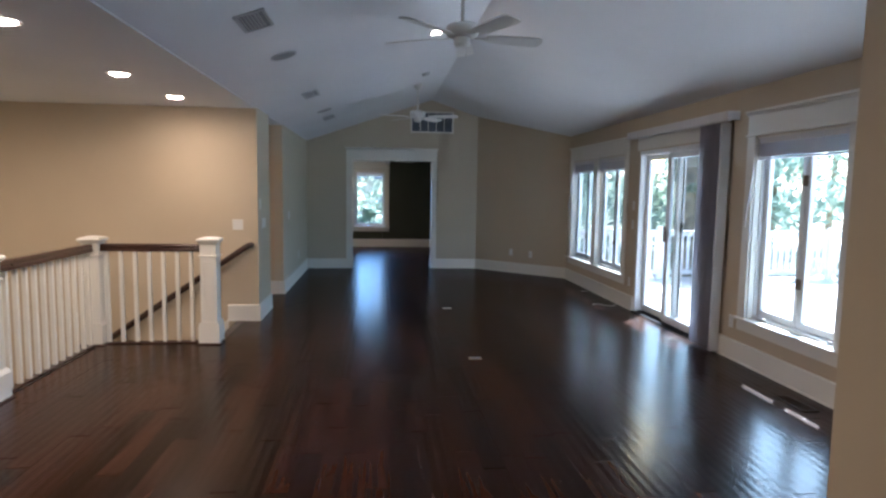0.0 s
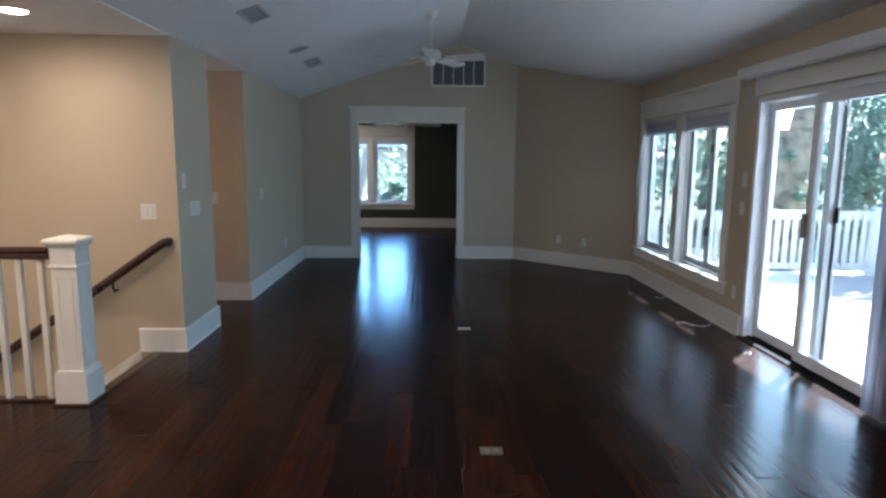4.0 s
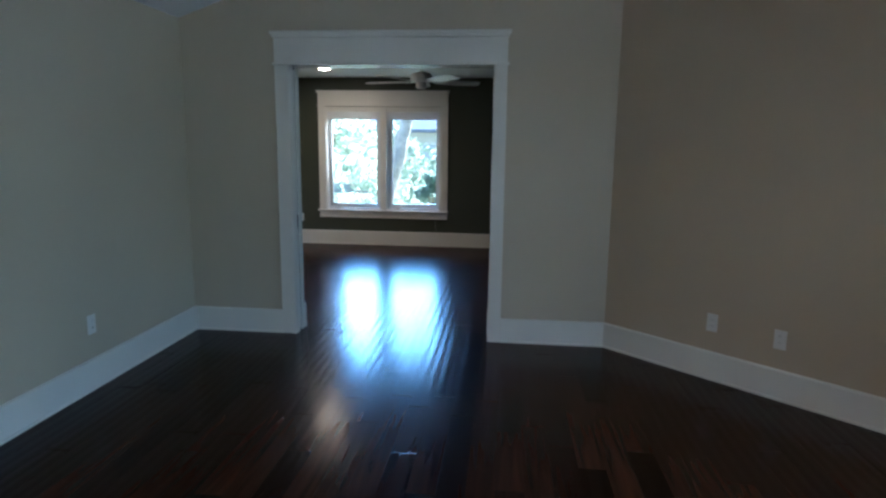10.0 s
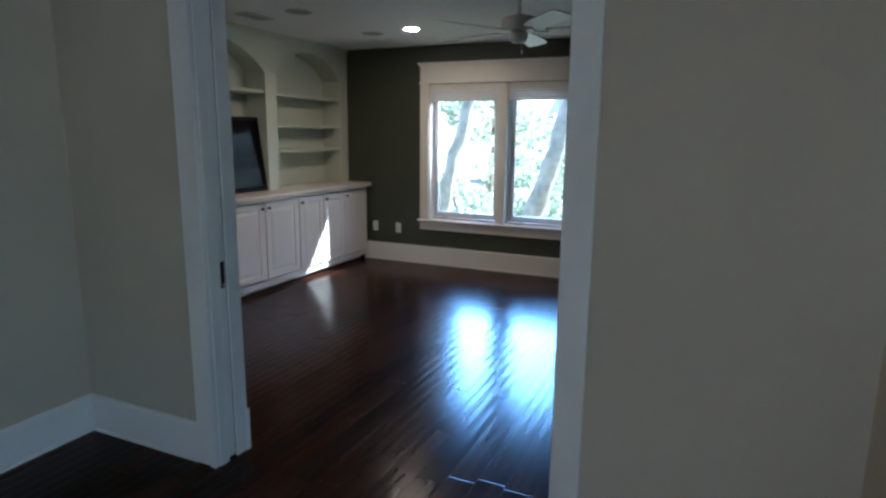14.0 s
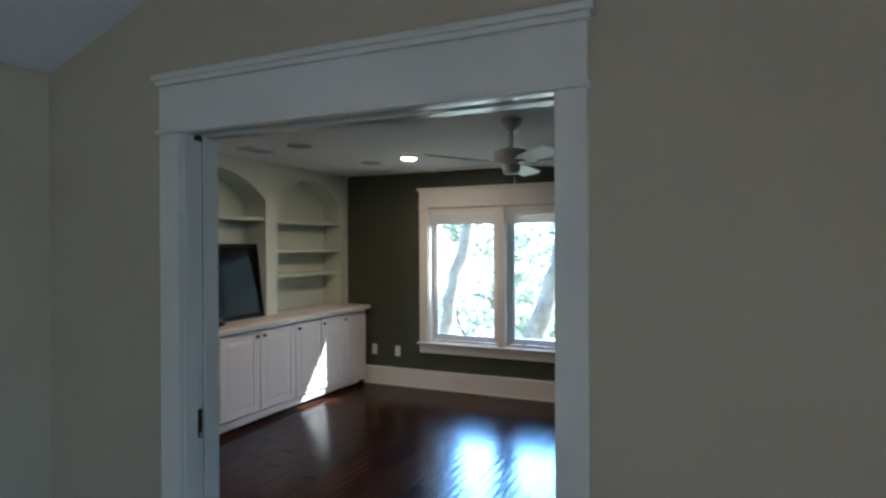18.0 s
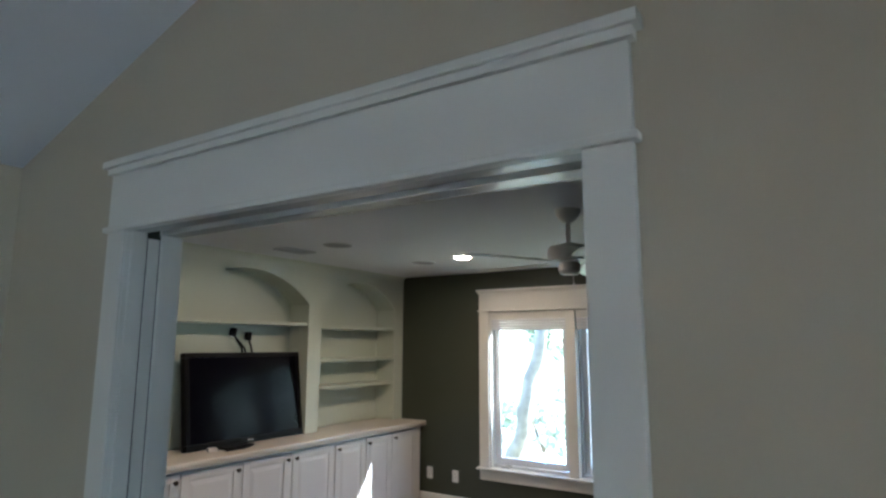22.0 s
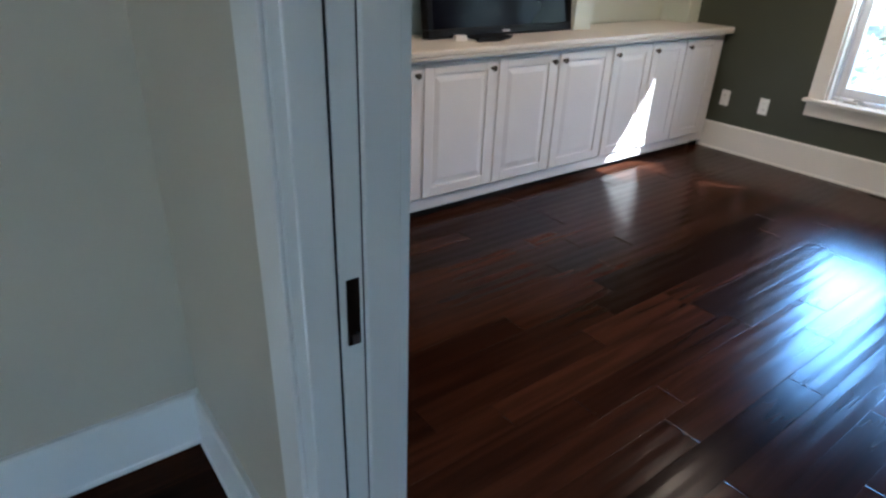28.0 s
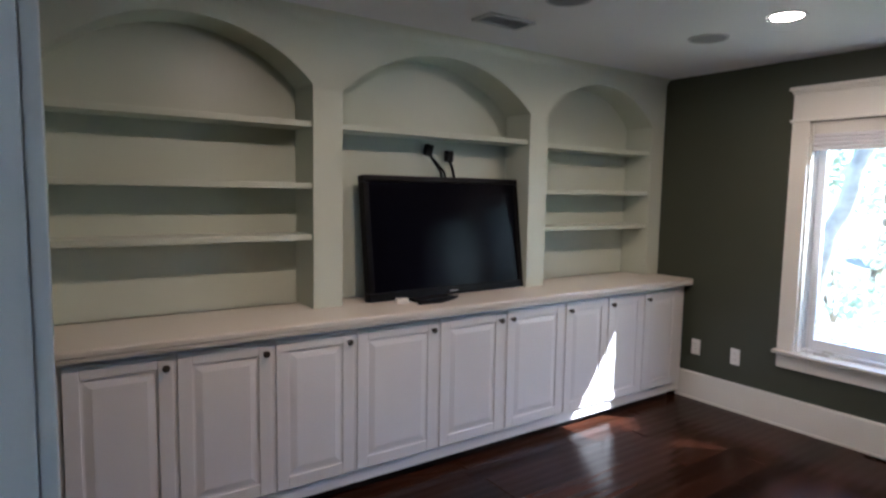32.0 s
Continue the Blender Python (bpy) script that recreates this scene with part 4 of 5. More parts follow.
# ---- plates on the walls ----
def plate(at, rz, gangs, label, category="switch", name="light_switch", w=None):
    """Local -y faces the room."""
    p = thing(name, at, label, category, rz)
    w = w or (0.07 + 0.046 * (gangs - 1))
    part("plate", box(-w / 2, -0.006, -0.058, w / 2, 0, 0.058, bevel=0.003), PLATE, p)
    for g in range(gangs):
        c = (g - (gangs - 1) / 2) * 0.046
        if category == "socket":
            for s in (-0.02, 0.02):
                o = part("outlet", box(c - 0.016, -0.0085, s - 0.014, c + 0.016, -0.006, s + 0.014, bevel=0.002), PLATE, p)
                part("slot", boxes([(c - 0.008, -0.0089, s - 0.004, c - 0.006, -0.0084, s + 0.006), (c + 0.006, -0.0089, s - 0.004, c + 0.008, -0.0084, s + 0.006)]), DARK, o)
        else:
            # grey strips paint the shaded gap line round each rocker
            part("rocker_gap_shade", boxes([(c - 0.0185, -0.0075, -0.0345, c - 0.0165, -0.0058, 0.0345), (c + 0.0165, -0.0075, -0.0345, c + 0.0185, -0.0058, 0.0345), (c - 0.0165, -0.0075, -0.0345, c + 0.0165, -0.0058, -0.0325), (c - 0.0165, -0.0075, 0.0325, c + 0.0165, -0.0058, 0.0345)]), VENTW, p)
            part("rocker", box(c - 0.016, -0.010, -0.032, c + 0.016, -0.006, 0.032, bevel=0.003), PLATE, p)
    return p


plate((-1.08, YS, 1.086), 0, 2, "white double light switch on the stair wall")
plate((XL, 6.726, 1.089), 90, 4, "wide white four-gang light switch plate")
plate((XL, 6.524, 1.314), 90, 1, "small white wall control plate")
plate((XL, 8.699, 1.093), 90, 2, "white double light switch")
plate((-1.22, 8.155, 1.082), 0, 2, "white double light switch on the hall wall")
plate((XL, 9.766, 0.392), 90, 1, "white wall socket low on the wall", "socket", "wall_socket")
ra = math.degrees(math.atan2(ang.y, ang.x))
plate((A0[0] + 0.418 * ang.x, A0[1] + 0.418 * ang.y, 0.374), ra, 1, "white wall socket on the angled wall", "socket", "wall_socket")
plate((A0[0] + 0.631 * ang.x, A0[1] + 0.631 * ang.y, 0.365), ra, 1, "white wall socket on the angled wall", "socket", "wall_socket")
plate((XW, 6.915, 1.342), -90, 1, "white light switch between window and sliding door")
plate((XW, 6.925, 1.101), -90, 1, "white light switch between window and sliding door")
plate((XW, 6.955, 0.359), -90, 1, "white wall socket near the sliding door", "socket", "wall_socket")
plate((XW, 4.652, 0.347), -90, 1, "white wall socket below the window trim", "socket", "wall_socket")
plate((-1.757, YB, 0.397), 0, 1, "white wall socket on the green wall", "socket", "wall_socket")
plate((-1.452, YB, 0.392), 0, 1, "white wall socket on the green wall", "socket", "wall_socket")

# return air grille high on the gable
rg = thing("return_air_grille", (1.46, YD, 2.76), "white framed return air grille with grey filter panels", "air grille")
part("backing", box(-0.385, -0.008, -0.18, 0.385, 0.0, 0.18), GRILLE, rg)
part("frame", boxes([(-0.405, -0.016, -0.20, 0.405, 0, -0.172), (-0.405, -0.016, 0.172, 0.405, 0, 0.20), (-0.405, -0.016, -0.172, -0.375, 0, 0.172), (0.375, -0.016, -0.172, 0.405, 0, 0.172)], 0.002), TRIM, rg)
for i in range(1, 5):
    u = -0.375 + 0.15 * i
    part("bar", box(u - 0.007, -0.014, -0.172, u + 0.007, -0.008, 0.172), TRIM, rg)
for i in range(22):
    z = -0.165 + 0.0157 * i
    part("louvre", box(-0.373, -0.011, z, 0.373, -0.0085, z + 0.004), GRILLE, rg)


# ---- ceiling things; on the vault they lie in the slope ----
SL = math.degrees(math.atan2(ZR - ZL, XR - XL))


def zv(x):
    return ZL + (x - XL) * (ZR - ZL) / (XR - XL)


def tilt_at(x, y, z, slope):
    return pose(x, y, z, 0, -slope, 0)


def vent(m, lx, ly, label):
    v = thing("ceiling_vent", (0, 0, 0), label, "air vent", group="ceiling vents")
    v.matrix_world = m
    part("frame", boxes([(-lx / 2, -ly / 2, -0.012, lx / 2, -ly / 2 + 0.022, 0), (-lx / 2, ly / 2 - 0.022, -0.012, lx / 2, ly / 2, 0), (-lx / 2, -ly / 2 + 0.022, -0.012, -lx / 2 + 0.022, ly / 2 - 0.022, 0), (lx / 2 - 0.022, -ly / 2 + 0.022, -0.012, lx / 2, ly / 2 - 0.022, 0)], 0.002), VENTW, v)
    part("backing", box(-lx / 2 + 0.02, -ly / 2 + 0.02, -0.003, lx / 2 - 0.02, ly / 2 - 0.02, -0.001), SPK, v)
    n = int((lx - 0.05) / 0.022)
    for i in range(n):
        x = -lx / 2 + 0.03 + 0.022 * i
        part("slat", prism([(x, -0.004), (x + 0.002, -0.003), (x + 0.014, -0.011), (x + 0.012, -0.012)], "y", -ly / 2 + 0.022, ly / 2 - 0.022), VENTW, v)


def speaker(m, r=0.105):
    s = thing("ceiling_speaker", (0, 0, 0), "round grey in-ceiling loudspeaker grille", "loudspeaker", group="ceiling speakers")
    s.matrix_world = m
    part("rim", lathe([(r - 0.012, 0.0), (r - 0.012, -0.006), (r, -0.007), (r + 0.004, -0.001), (r + 0.004, 0.0)], 28), VENTW, s, smooth=True)
    part("grille", lathe([(0.0, -0.006), (r * 0.6, -0.0058), (r - 0.011, -0.004), (r - 0.011, 0.0)], 28), SPK, s, smooth=True)


vent(tilt_at(-0.314, 3.55, zv(-0.314), SL), 0.20, 0.36, "grey metal ceiling vent on the slope")
vent(tilt_at(-0.298, 6.60, zv(-0.298), SL), 0.18, 0.36, "grey metal ceiling vent on the slope")
vent(tilt_at(-0.285, 8.90, zv(-0.285), SL), 0.18, 0.36, "grey metal ceiling vent on the slope")
speaker(tilt_at(-0.292, 4.61, zv(-0.292), SL))
speaker(tilt_at(-0.280, 8.10, zv(-0.280), SL))
speaker(pose(-1.215, 13.20, ZS))
speaker(pose(-1.22, 14.32, ZS))
vent(pose(-1.665, 13.20, ZS), 0.16, 0.30, "grey metal ceiling vent above the bookcase")
sm = thing("smoke_detector", (0, 0, 0), "small round ceiling sensor", "smoke detector")
sm.matrix_world = tilt_at(1.085, 7.70, zv(1.085), SL)
part("body", lathe([(0.055, 0.0), (0.055, -0.016), (0.042, -0.03), (0.0, -0.032)], 20), VENTW, sm, smooth=True)


def downlight(m, watts, label="recessed round ceiling light, switched on"):
    d = thing("recessed_light", (0, 0, 0), label, "recessed light", group="recessed lights")
    d.matrix_world = m
    part("trim_ring", lathe([(0.070, 0.0), (0.072, -0.004), (0.088, -0.006), (0.094, -0.001), (0.094, 0.0)], 28), VALAN, d, smooth=True)
    part("lens", lathe([(0.0, -0.016), (0.030, -0.0145), (0.055, -0.009), (0.068, -0.003), (0.070, 0.0)], 28), LAMPW, d, "glowing warm lens", smooth=True)
    if not watts:
        return
    lamp = new("recessed_lamp", bpy.data.lights.new("recessed_lamp", 'AREA'))
    lamp.data.shape, lamp.data.size, lamp.data.energy, lamp.data.color, lamp.data.spread = 'DISK', 0.13, watts, (1.0, 0.70, 0.42), radians(172)
    lamp.matrix_world = m @ Matrix.Translation((0, 0, -0.030))


CANW = 2.6
# the two at x -3.55 are unseen, added to even out the stair wall
for p, k in (((-1.50, 0.10), 1.2), ((-1.50, 1.55), 1.2), ((-1.50, 3.00), 1.1), ((-1.52, 4.50), 0.9), ((-1.49, 5.69), 0.5), ((-3.55, 3.00), 1.2), ((-3.55, 4.50), 1.1)):
    downlight(pose(*p, ZF), CANW * k)
downlight(tilt_at(1.037, 5.476, zv(1.037), SL), 0)
for p in ((-0.773, 12.33), (-0.75, 14.22)):
    downlight(pose(*p, ZS), 1.15)
lp = thing("closet_light", (-2.0, 8.58, ZF), "small round ceiling light in the lit room", "ceiling light")
part("base", lathe([(0.10, 0.0), (0.10, -0.02), (0.06, -0.025), (0.0, -0.025)], 20), FANW, lp)
part("globe", lathe([(0.06, -0.025), (0.09, -0.06), (0.07, -0.10), (0.0, -0.115)], 20), LANT, lp, smooth=True)
ll = new("closet_lamp", bpy.data.lights.new("closet_lamp", 'POINT'))
ll.data.energy, ll.data.color, ll.data.shadow_soft_size = 22, (1.0, 0.62, 0.32), 0.08
ll.location = (-2.0, 8.58, ZF - 0.17)


def fan(at, zc, turn, label, blade=0.60):
    """Five-blade ceiling fan at rest. at: hub middle; zc: height of the ceiling above."""
    f = thing("ceiling_fan", at, label, "ceiling fan", group="ceiling fans")
    drop = zc - at[2]
    part("canopy", lathe([(0.0, drop - 0.075), (0.022, drop - 0.075), (0.05, drop - 0.05), (0.068, drop - 0.015), (0.070, drop + 0.02), (0.0, drop + 0.02)], 24), FANW, f, smooth=True)
    part("downrod", lathe([(0.013, 0.07), (0.013, drop - 0.06)], 12), FANW, f, smooth=True)
    part("motor", lathe([(0.0, 0.085), (0.03, 0.085), (0.06, 0.075), (0.100, 0.066), (0.113, 0.052), (0.116, 0.010), (0.104, -0.012), (0.075, -0.022), (0.0, -0.022)], 28), FANW, f, smooth=True)
    part("switch_housing", lathe([(0.0, -0.022), (0.055, -0.022), (0.058, -0.065), (0.045, -0.085), (0.0, -0.090)], 24), FANW, f, smooth=True)
    part("pull_chain", lathe([(0.0, -0.16), (0.005, -0.158), (0.005, -0.135), (0.0012, -0.13), (0.0012, -0.088)], 8, at=(0.03, -0.02, 0)), FANW, f)
    for k in range(5):
        a = turn + 72 * k
        m = pose(0, 0, -0.018, 0, 0, a)
        arm = boxes([(0.09, -0.016, -0.006, 0.19, 0.016, 0.0)], 0.002)
        bmesh.ops.transform(arm, matrix=m, verts=arm.verts[:])
        part("blade_arm", arm, FANW, f)
        bl = bmesh.new()
        out = [(0.165, -0.045), (0.28, -0.062), (blade - 0.05, -0.070), (blade - 0.012, -0.055), (blade, -0.02), (blade, 0.02), (blade - 0.012, 0.055), (blade - 0.05, 0.070), (0.28, 0.062), (0.165, 0.045)]
        prism(out, "z", 0.0, 0.007, bl)
        bmesh.ops.transform(bl, matrix=m @ pose(0, 0, 0.0, -12, 0, 0), verts=bl.verts[:])
        part("blade", bl, FANW, f)
    return f


fan((1.062, 3.85, 2.60), zv(1.062), 8, "white five-blade ceiling fan on a short rod")
fan((1.035, 8.50, 2.578), zv(1.035), 52, "white five-blade ceiling fan on a short rod")
fan((0.66, 12.98, 2.135), ZS, -50, "off-white five-blade ceiling fan in the study", blade=0.64)

# ---- floor fittings ----
for y in (4.74, 7.03):
    fo = thing("floor_outlet", (1.348, y, 0.0), "tan metal floor outlet cover set in the boards", "floor outlet", group="floor outlets")
    part("cover", box(-0.058, -0.04, -0.002, 0.058, 0.04, 0.005, bevel=0.002), BRASS, fo)
    for u in (-0.024, 0.024):
        part("lid", lathe([(0.0, 0.0075), (0.016, 0.0072), (0.017, 0.005)], 16, at=(u, 0, 0)), NICKEL, fo)
for i, pts in enumerate(([(3.66, 7.16, 0.06), (3.60, 7.12, 0.01), (3.52, 7.10, 0.006), (3.44, 7.15, 0.012), (3.38, 7.19, 0.022), (3.34, 7.205, 0.008)], [(3.66, 8.26, 0.05), (3.62, 8.25, 0.012), (3.58, 8.23, 0.008), (3.55, 8.27, 0.01)])):
    cb = thing("floor_cable", (0, 0, 0), "short loose white cable lying by the baseboard", "cable", group="loose cables")
    part("lead", tube(pts, 0.005, 6), CABLE, cb)
    part("plug", box(pts[-1][0] - 0.012, pts[-1][1] - 0.008, 0.003, pts[-1][0] + 0.012, pts[-1][1] + 0.008, 0.018, bevel=0.003), CABLE, cb)
def register(at, rz, label):
    r = thing("floor_register", at, label, "floor register", rz, group="floor registers")
    part("frame", boxes([(-0.06, -0.16, -0.002, 0.06, -0.145, 0.006), (-0.06, 0.145, -0.002, 0.06, 0.16, 0.006), (-0.06, -0.145, -0.002, -0.045, 0.145, 0.006), (0.045, -0.145, -0.002, 0.06, 0.145, 0.006)]), BRONZE, r)
    for i in range(14):
        part("slat", box(-0.045, -0.14 + 0.0205 * i, -0.001, 0.045, -0.132 + 0.0205 * i, 0.004), BRONZE, r)


register((3.50, 3.45, 0.0), 0, "dark bronze floor register by the window wall")
register((0.60, 15.12, 0.0), 90, "dark bronze floor register under the study window")

# doorway in the hall and the white door beyond it
hd = thing("door_3", (-2.045, 8.155, 0), "white cased doorway off the hall with light behind", "door casing", kind="structure")
part("casing", box(0.405, -0.02, 0, 0.52, 0, 2.09, bevel=0.003), TRIM, hd)
part("casing", box(-0.52, -0.02, 0, -0.405, 0, 2.09, bevel=0.003), TRIM, hd)
part("header", box(-0.52, -0.02, 2.09, 0.52, 0, 2.27, bevel=0.003), TRIM, hd)
part("jamb", boxes([(0.385, 0, 0, 0.405, 0.095, 2.08), (-0.405, 0, 0, -0.385, 0.095, 2.08), (-0.385, 0, 2.06, 0.385, 0.095, 2.08)]), TRIM, hd)
pd = thing("panel_door", (-2.05, 8.895, 0.01), "closed white six-panel door in the lit room", "door")
part("leaf", box(-0.40, -0.035, 0, 0.40, 0.0, 2.03, bevel=0.002), TRIM, pd)
for u in (-0.32, 0.04):
    for z0, z1 in ((0.18, 0.78), (0.92, 1.55), (1.66, 1.90)):
        part("panel", box(u, -0.041, z0, u + 0.28, -0.035, z1, bevel=0.0025), TRIM, pd)
part("door_knob", lathe([(0.0, 0.0), (0.02, 0.0), (0.010, 0.02), (0.026, 0.045), (0.0, 0.06)], 14, at=(0.34, -0.09, 0.95)), NICKEL, pd)

# ---- outdoors ----
g = bmesh.new()
box(-600, -600, -0.75, 600, 600, -0.70, bm=g)
setting("ground", g, GRASS, "patchy lawn around the house reaching the horizon", "ground")
setting("road", boxes([(-30, 21.5, -0.70, 40, 27.5, -0.69)]), DRIVE, "pale sunlit concrete drive", "road")
deck = thing("deck", (0, 0, -0.10), "sunlit pale painted timber deck outside the glass doors", "deck")
part("joists", boxes([(3.9, y, -0.55, 10.9, y + 0.05, -0.03) for y in (-3.5, -1, 1.5, 4, 6.5, 9, 10.35)]), RAILW, deck)
db = bmesh.new()
i = 0
yy = -4.0
while yy < 10.42:
    box(3.855, yy, -0.028, 10.95, yy + 0.135, 0.0, bm=db)
    yy += 0.141
tagged(part("boards", db, DECK, deck), kind="stuff")


def deck_rail(p, q):
    """White picket railing on the deck between two corner posts."""
    p, q = Vector((*p, -0.10)), Vector((*q, -0.10))
    d = q - p
    L, a = d.length, math.degrees(math.atan2(d.y, d.x))
    r = thing("deck_railing", p, "white painted picket railing along the deck edge", "railing", a, group="deck railings")
    part("top_rail", box(0, -0.07, 0.885, L, 0.07, 0.92, bevel=0.004), RAILW, r)
    part("upper_rail", box(0, -0.02, 0.80, L, 0.02, 0.885), RAILW, r)
    part("lower_rail", box(0, -0.02, 0.09, L, 0.02, 0.17), RAILW, r)
    n = max(2, round(L / 1.8))
    po = part("post", box(-0.055, -0.055, 0, 0.055, 0.055, 0.98, bevel=0.004), RAILW, r)
    for k in range(1, n + 1):
        o = new("post", po.data)
        o.parent, o.location = r, (L * k / n, 0, 0)
    pk = part("picket", box(-0.032, -0.042, 0.09, 0.032, -0.02, 0.885), RAILW, r)
    pk.location = (0.13, 0, 0)
    x = 0.26
    while x < L - 0.06:
        o = new("picket", pk.data)
        o.parent, o.location = r, (x, 0, 0)
        x += 0.125


deck_rail((3.98, 10.25), (10.85, 10.25))
deck_rail((10.85, 10.15), (10.85, -3.9))

# unseen overhang, its depth set to let a thin sun strip reach the floor
setting("eave", prism([(XW + 0.16, 2.42), (XW + 1.25, 2.36), (XW + 1.25, 2.52), (XW + 0.16, 2.75)], "y", -0.5, 11.3), RAILW, "white boarded eave over the deck", "eave")
setting("roof", prism([(XL - 0.5, 2.72), (XR, 3.55), (XW + 1.37, 2.59), (XW + 1.37, 2.66), (XR, 3.68), (XL - 0.5, 2.84)], "y", -3.4, 11.3), ROOF, "shingled roof over the vaulted room", "roof")
setting("roof_study", boxes([(-2.9, 11.15, 2.62, XSR + 0.3, YB + 0.35, 2.8)]), ROOF, "roof over the study", "roof")
setting("roof_stair", boxes([(-4.6, -3.3, 2.62, XL - 0.1, 11.15, 2.75)]), ROOF, "flat roof over stairs and hall", "roof")
setting("wall_outside", boxes([(XW + 0.16, 9.6, -0.7, XW + 0.2, 11.1, 2.5)]), SIDING, "pale siding at the corner of the house", "wall")

la = thing("wall_lantern", (XW + 0.16, 7.04, 1.88), "lit porch lantern on the outside wall", "lantern")
part("bracket", tube([(0, 0, 0.12), (0.10, 0, 0.20), (0.18, 0, 0.16)], 0.012, 8), BRONZE, la)
part("roof_cap", lathe([(0.0, 0.17), (0.03, 0.14), (0.10, 0.08), (0.10, 0.07)], 8, at=(0.18, 0, 0)), BRONZE, la)
part("glass", lathe([(0.085, 0.07), (0.06, -0.10), (0.0, -0.10)], 8, at=(0.18, 0, 0)), PORCH, la)


def leaves(centres, count, size, seed, spread=0.55):
    """Many small pointed leaves in uneven clumps."""
    rng = np.random.default_rng(seed)
    cs = np.array([c[:3] for c in centres])
    rs = np.array([c[3] for c in centres])
    pick = rng.integers(0, len(cs), count)
    d = rng.normal(size=(count, 3))
    d /= np.linalg.norm(d, axis=1)[:, None]
    pos = cs[pick] + d * (rs[pick] * rng.uniform(0.25, 1.0, count) ** spread)[:, None] * np.array((1, 1, 0.75))
    a = rng.normal(size=(count, 3))
    a /= np.linalg.norm(a, axis=1)[:, None]
    b = np.cross(a, rng.normal(size=(count, 3)))
    b /= np.linalg.norm(b, axis=1)[:, None]
    s = size * rng.uniform(0.6, 1.4, count)[:, None]
    v = np.stack((pos - a * s, pos + b * s * 0.42, pos + a * s, pos - b * s * 0.42), axis=1).reshape(-1, 3)
    f = np.arange(count * 4).reshape(-1, 4)
    return v, f


def leaf_part(parent, centres, count, size, seed, material, name="crown"):
    v, f = leaves(centres, count, size, seed)
    me = bpy.data.meshes.new(name)
    me.from_pydata(v.tolist(), [], f.tolist())
    me.materials.append(material)
    ob = new(name, me)
    ob.parent = parent
    return tagged(ob, kind="stuff")


def tree(at, trunk, r0, limbs, clumps, count, seed, label, size=0.13, material=None, bark=None):
    """trunk and limbs: rows of local points; clumps: (x, y, z, radius)."""
    rng = random.Random(seed)
    t = thing("tree", at, label, "tree", group="garden trees")
    bm = bmesh.new()
    fine = []
    for a, b in zip(trunk, trunk[1:]):
        for k in range(4):
            fine.append(tuple(a[i] + (b[i] - a[i]) * k / 4 + (rng.uniform(-0.03, 0.03) if i < 2 else 0) for i in range(3)))
    fine.append(trunk[-1])
    n = len(fine)
    tube(fine, [r0 * (1.25 - 0.25 * min(1, i / 3)) * (1 - 0.55 * i / (n - 1)) * rng.uniform(0.93, 1.07) for i in range(n)], 12, bm=bm)
    part("trunk", bm, bark or BARK, t, smooth=True)
    for lim in limbs:
        part("limb", tube(lim, [r0 * 0.42 * (1 - 0.75 * i / (len(lim) - 1)) for i in range(len(lim))], 8), bark or BARK, t, smooth=True)
    leaf_part(t, clumps, count, size, seed, material or LEAF)
    return t


def clump_ring(cx, cy, cz, rx, rz, n, r, seed):
    rng = random.Random(seed)
    out = []
    for i in range(n):
        a = rng.uniform(0, 2 * math.pi)
        q = rx * math.sqrt(rng.random())
        out.append((cx + q * math.cos(a), cy + q * math.sin(a), cz + rng.uniform(-rz, rz), r * rng.uniform(0.6, 1.3)))
    return out


oak = tree((8.3, 14.2, -0.7), [(0, 0, 0), (0.05, 0, 1.2), (0.15, 0.1, 2.6), (0.5, 0.3, 4.4), (0.8, 0.8, 6.0)], 0.62,
     [[(0.15, 0.1, 2.5), (-0.5, 0.5, 3.6), (-1.4, 0.9, 4.6), (-2.2, 1.2, 5.2)], [(0.4, 0.2, 3.8), (1.4, 0.7, 4.8), (2.6, 1.0, 5.6)]],
     clump_ring(0.8, 2.2, 6.4, 3.0, 1.0, 16, 0.8, 3), 4200, 3, "huge old oak with a rough pale trunk beyond the deck")
ivy = []
for k in range(26):
    a, zz = k * 2.4, 0.3 + 2.3 * ((k * 7) % 26) / 26
    ivy.append((0.62 * math.cos(a) + 0.04 * zz, 0.62 * math.sin(a), zz, 0.16))
leaf_part(oak, ivy, 1500, 0.06, 91, LEAF, name="ivy")
tree((13.6, 14.6, -0.7), [(0, 0, 0), (0.15, 0, 1.6), (0.7, 0.1, 3.2), (1.4, 0.2, 5.0), (1.9, 0.4, 6.2)], 0.48,
     [[(0.5, 0.1, 2.7), (-0.3, 0.2, 3.8), (-1.4, 0.5, 4.6)], [(1.2, 0.2, 4.4), (2.4, 0.6, 5.4), (3.2, 0.8, 5.8)]],
     clump_ring(1.4, 2.0, 6.2, 2.8, 0.9, 14, 0.8, 5), 3600, 5, "leaning oak with grey bark beyond the deck")
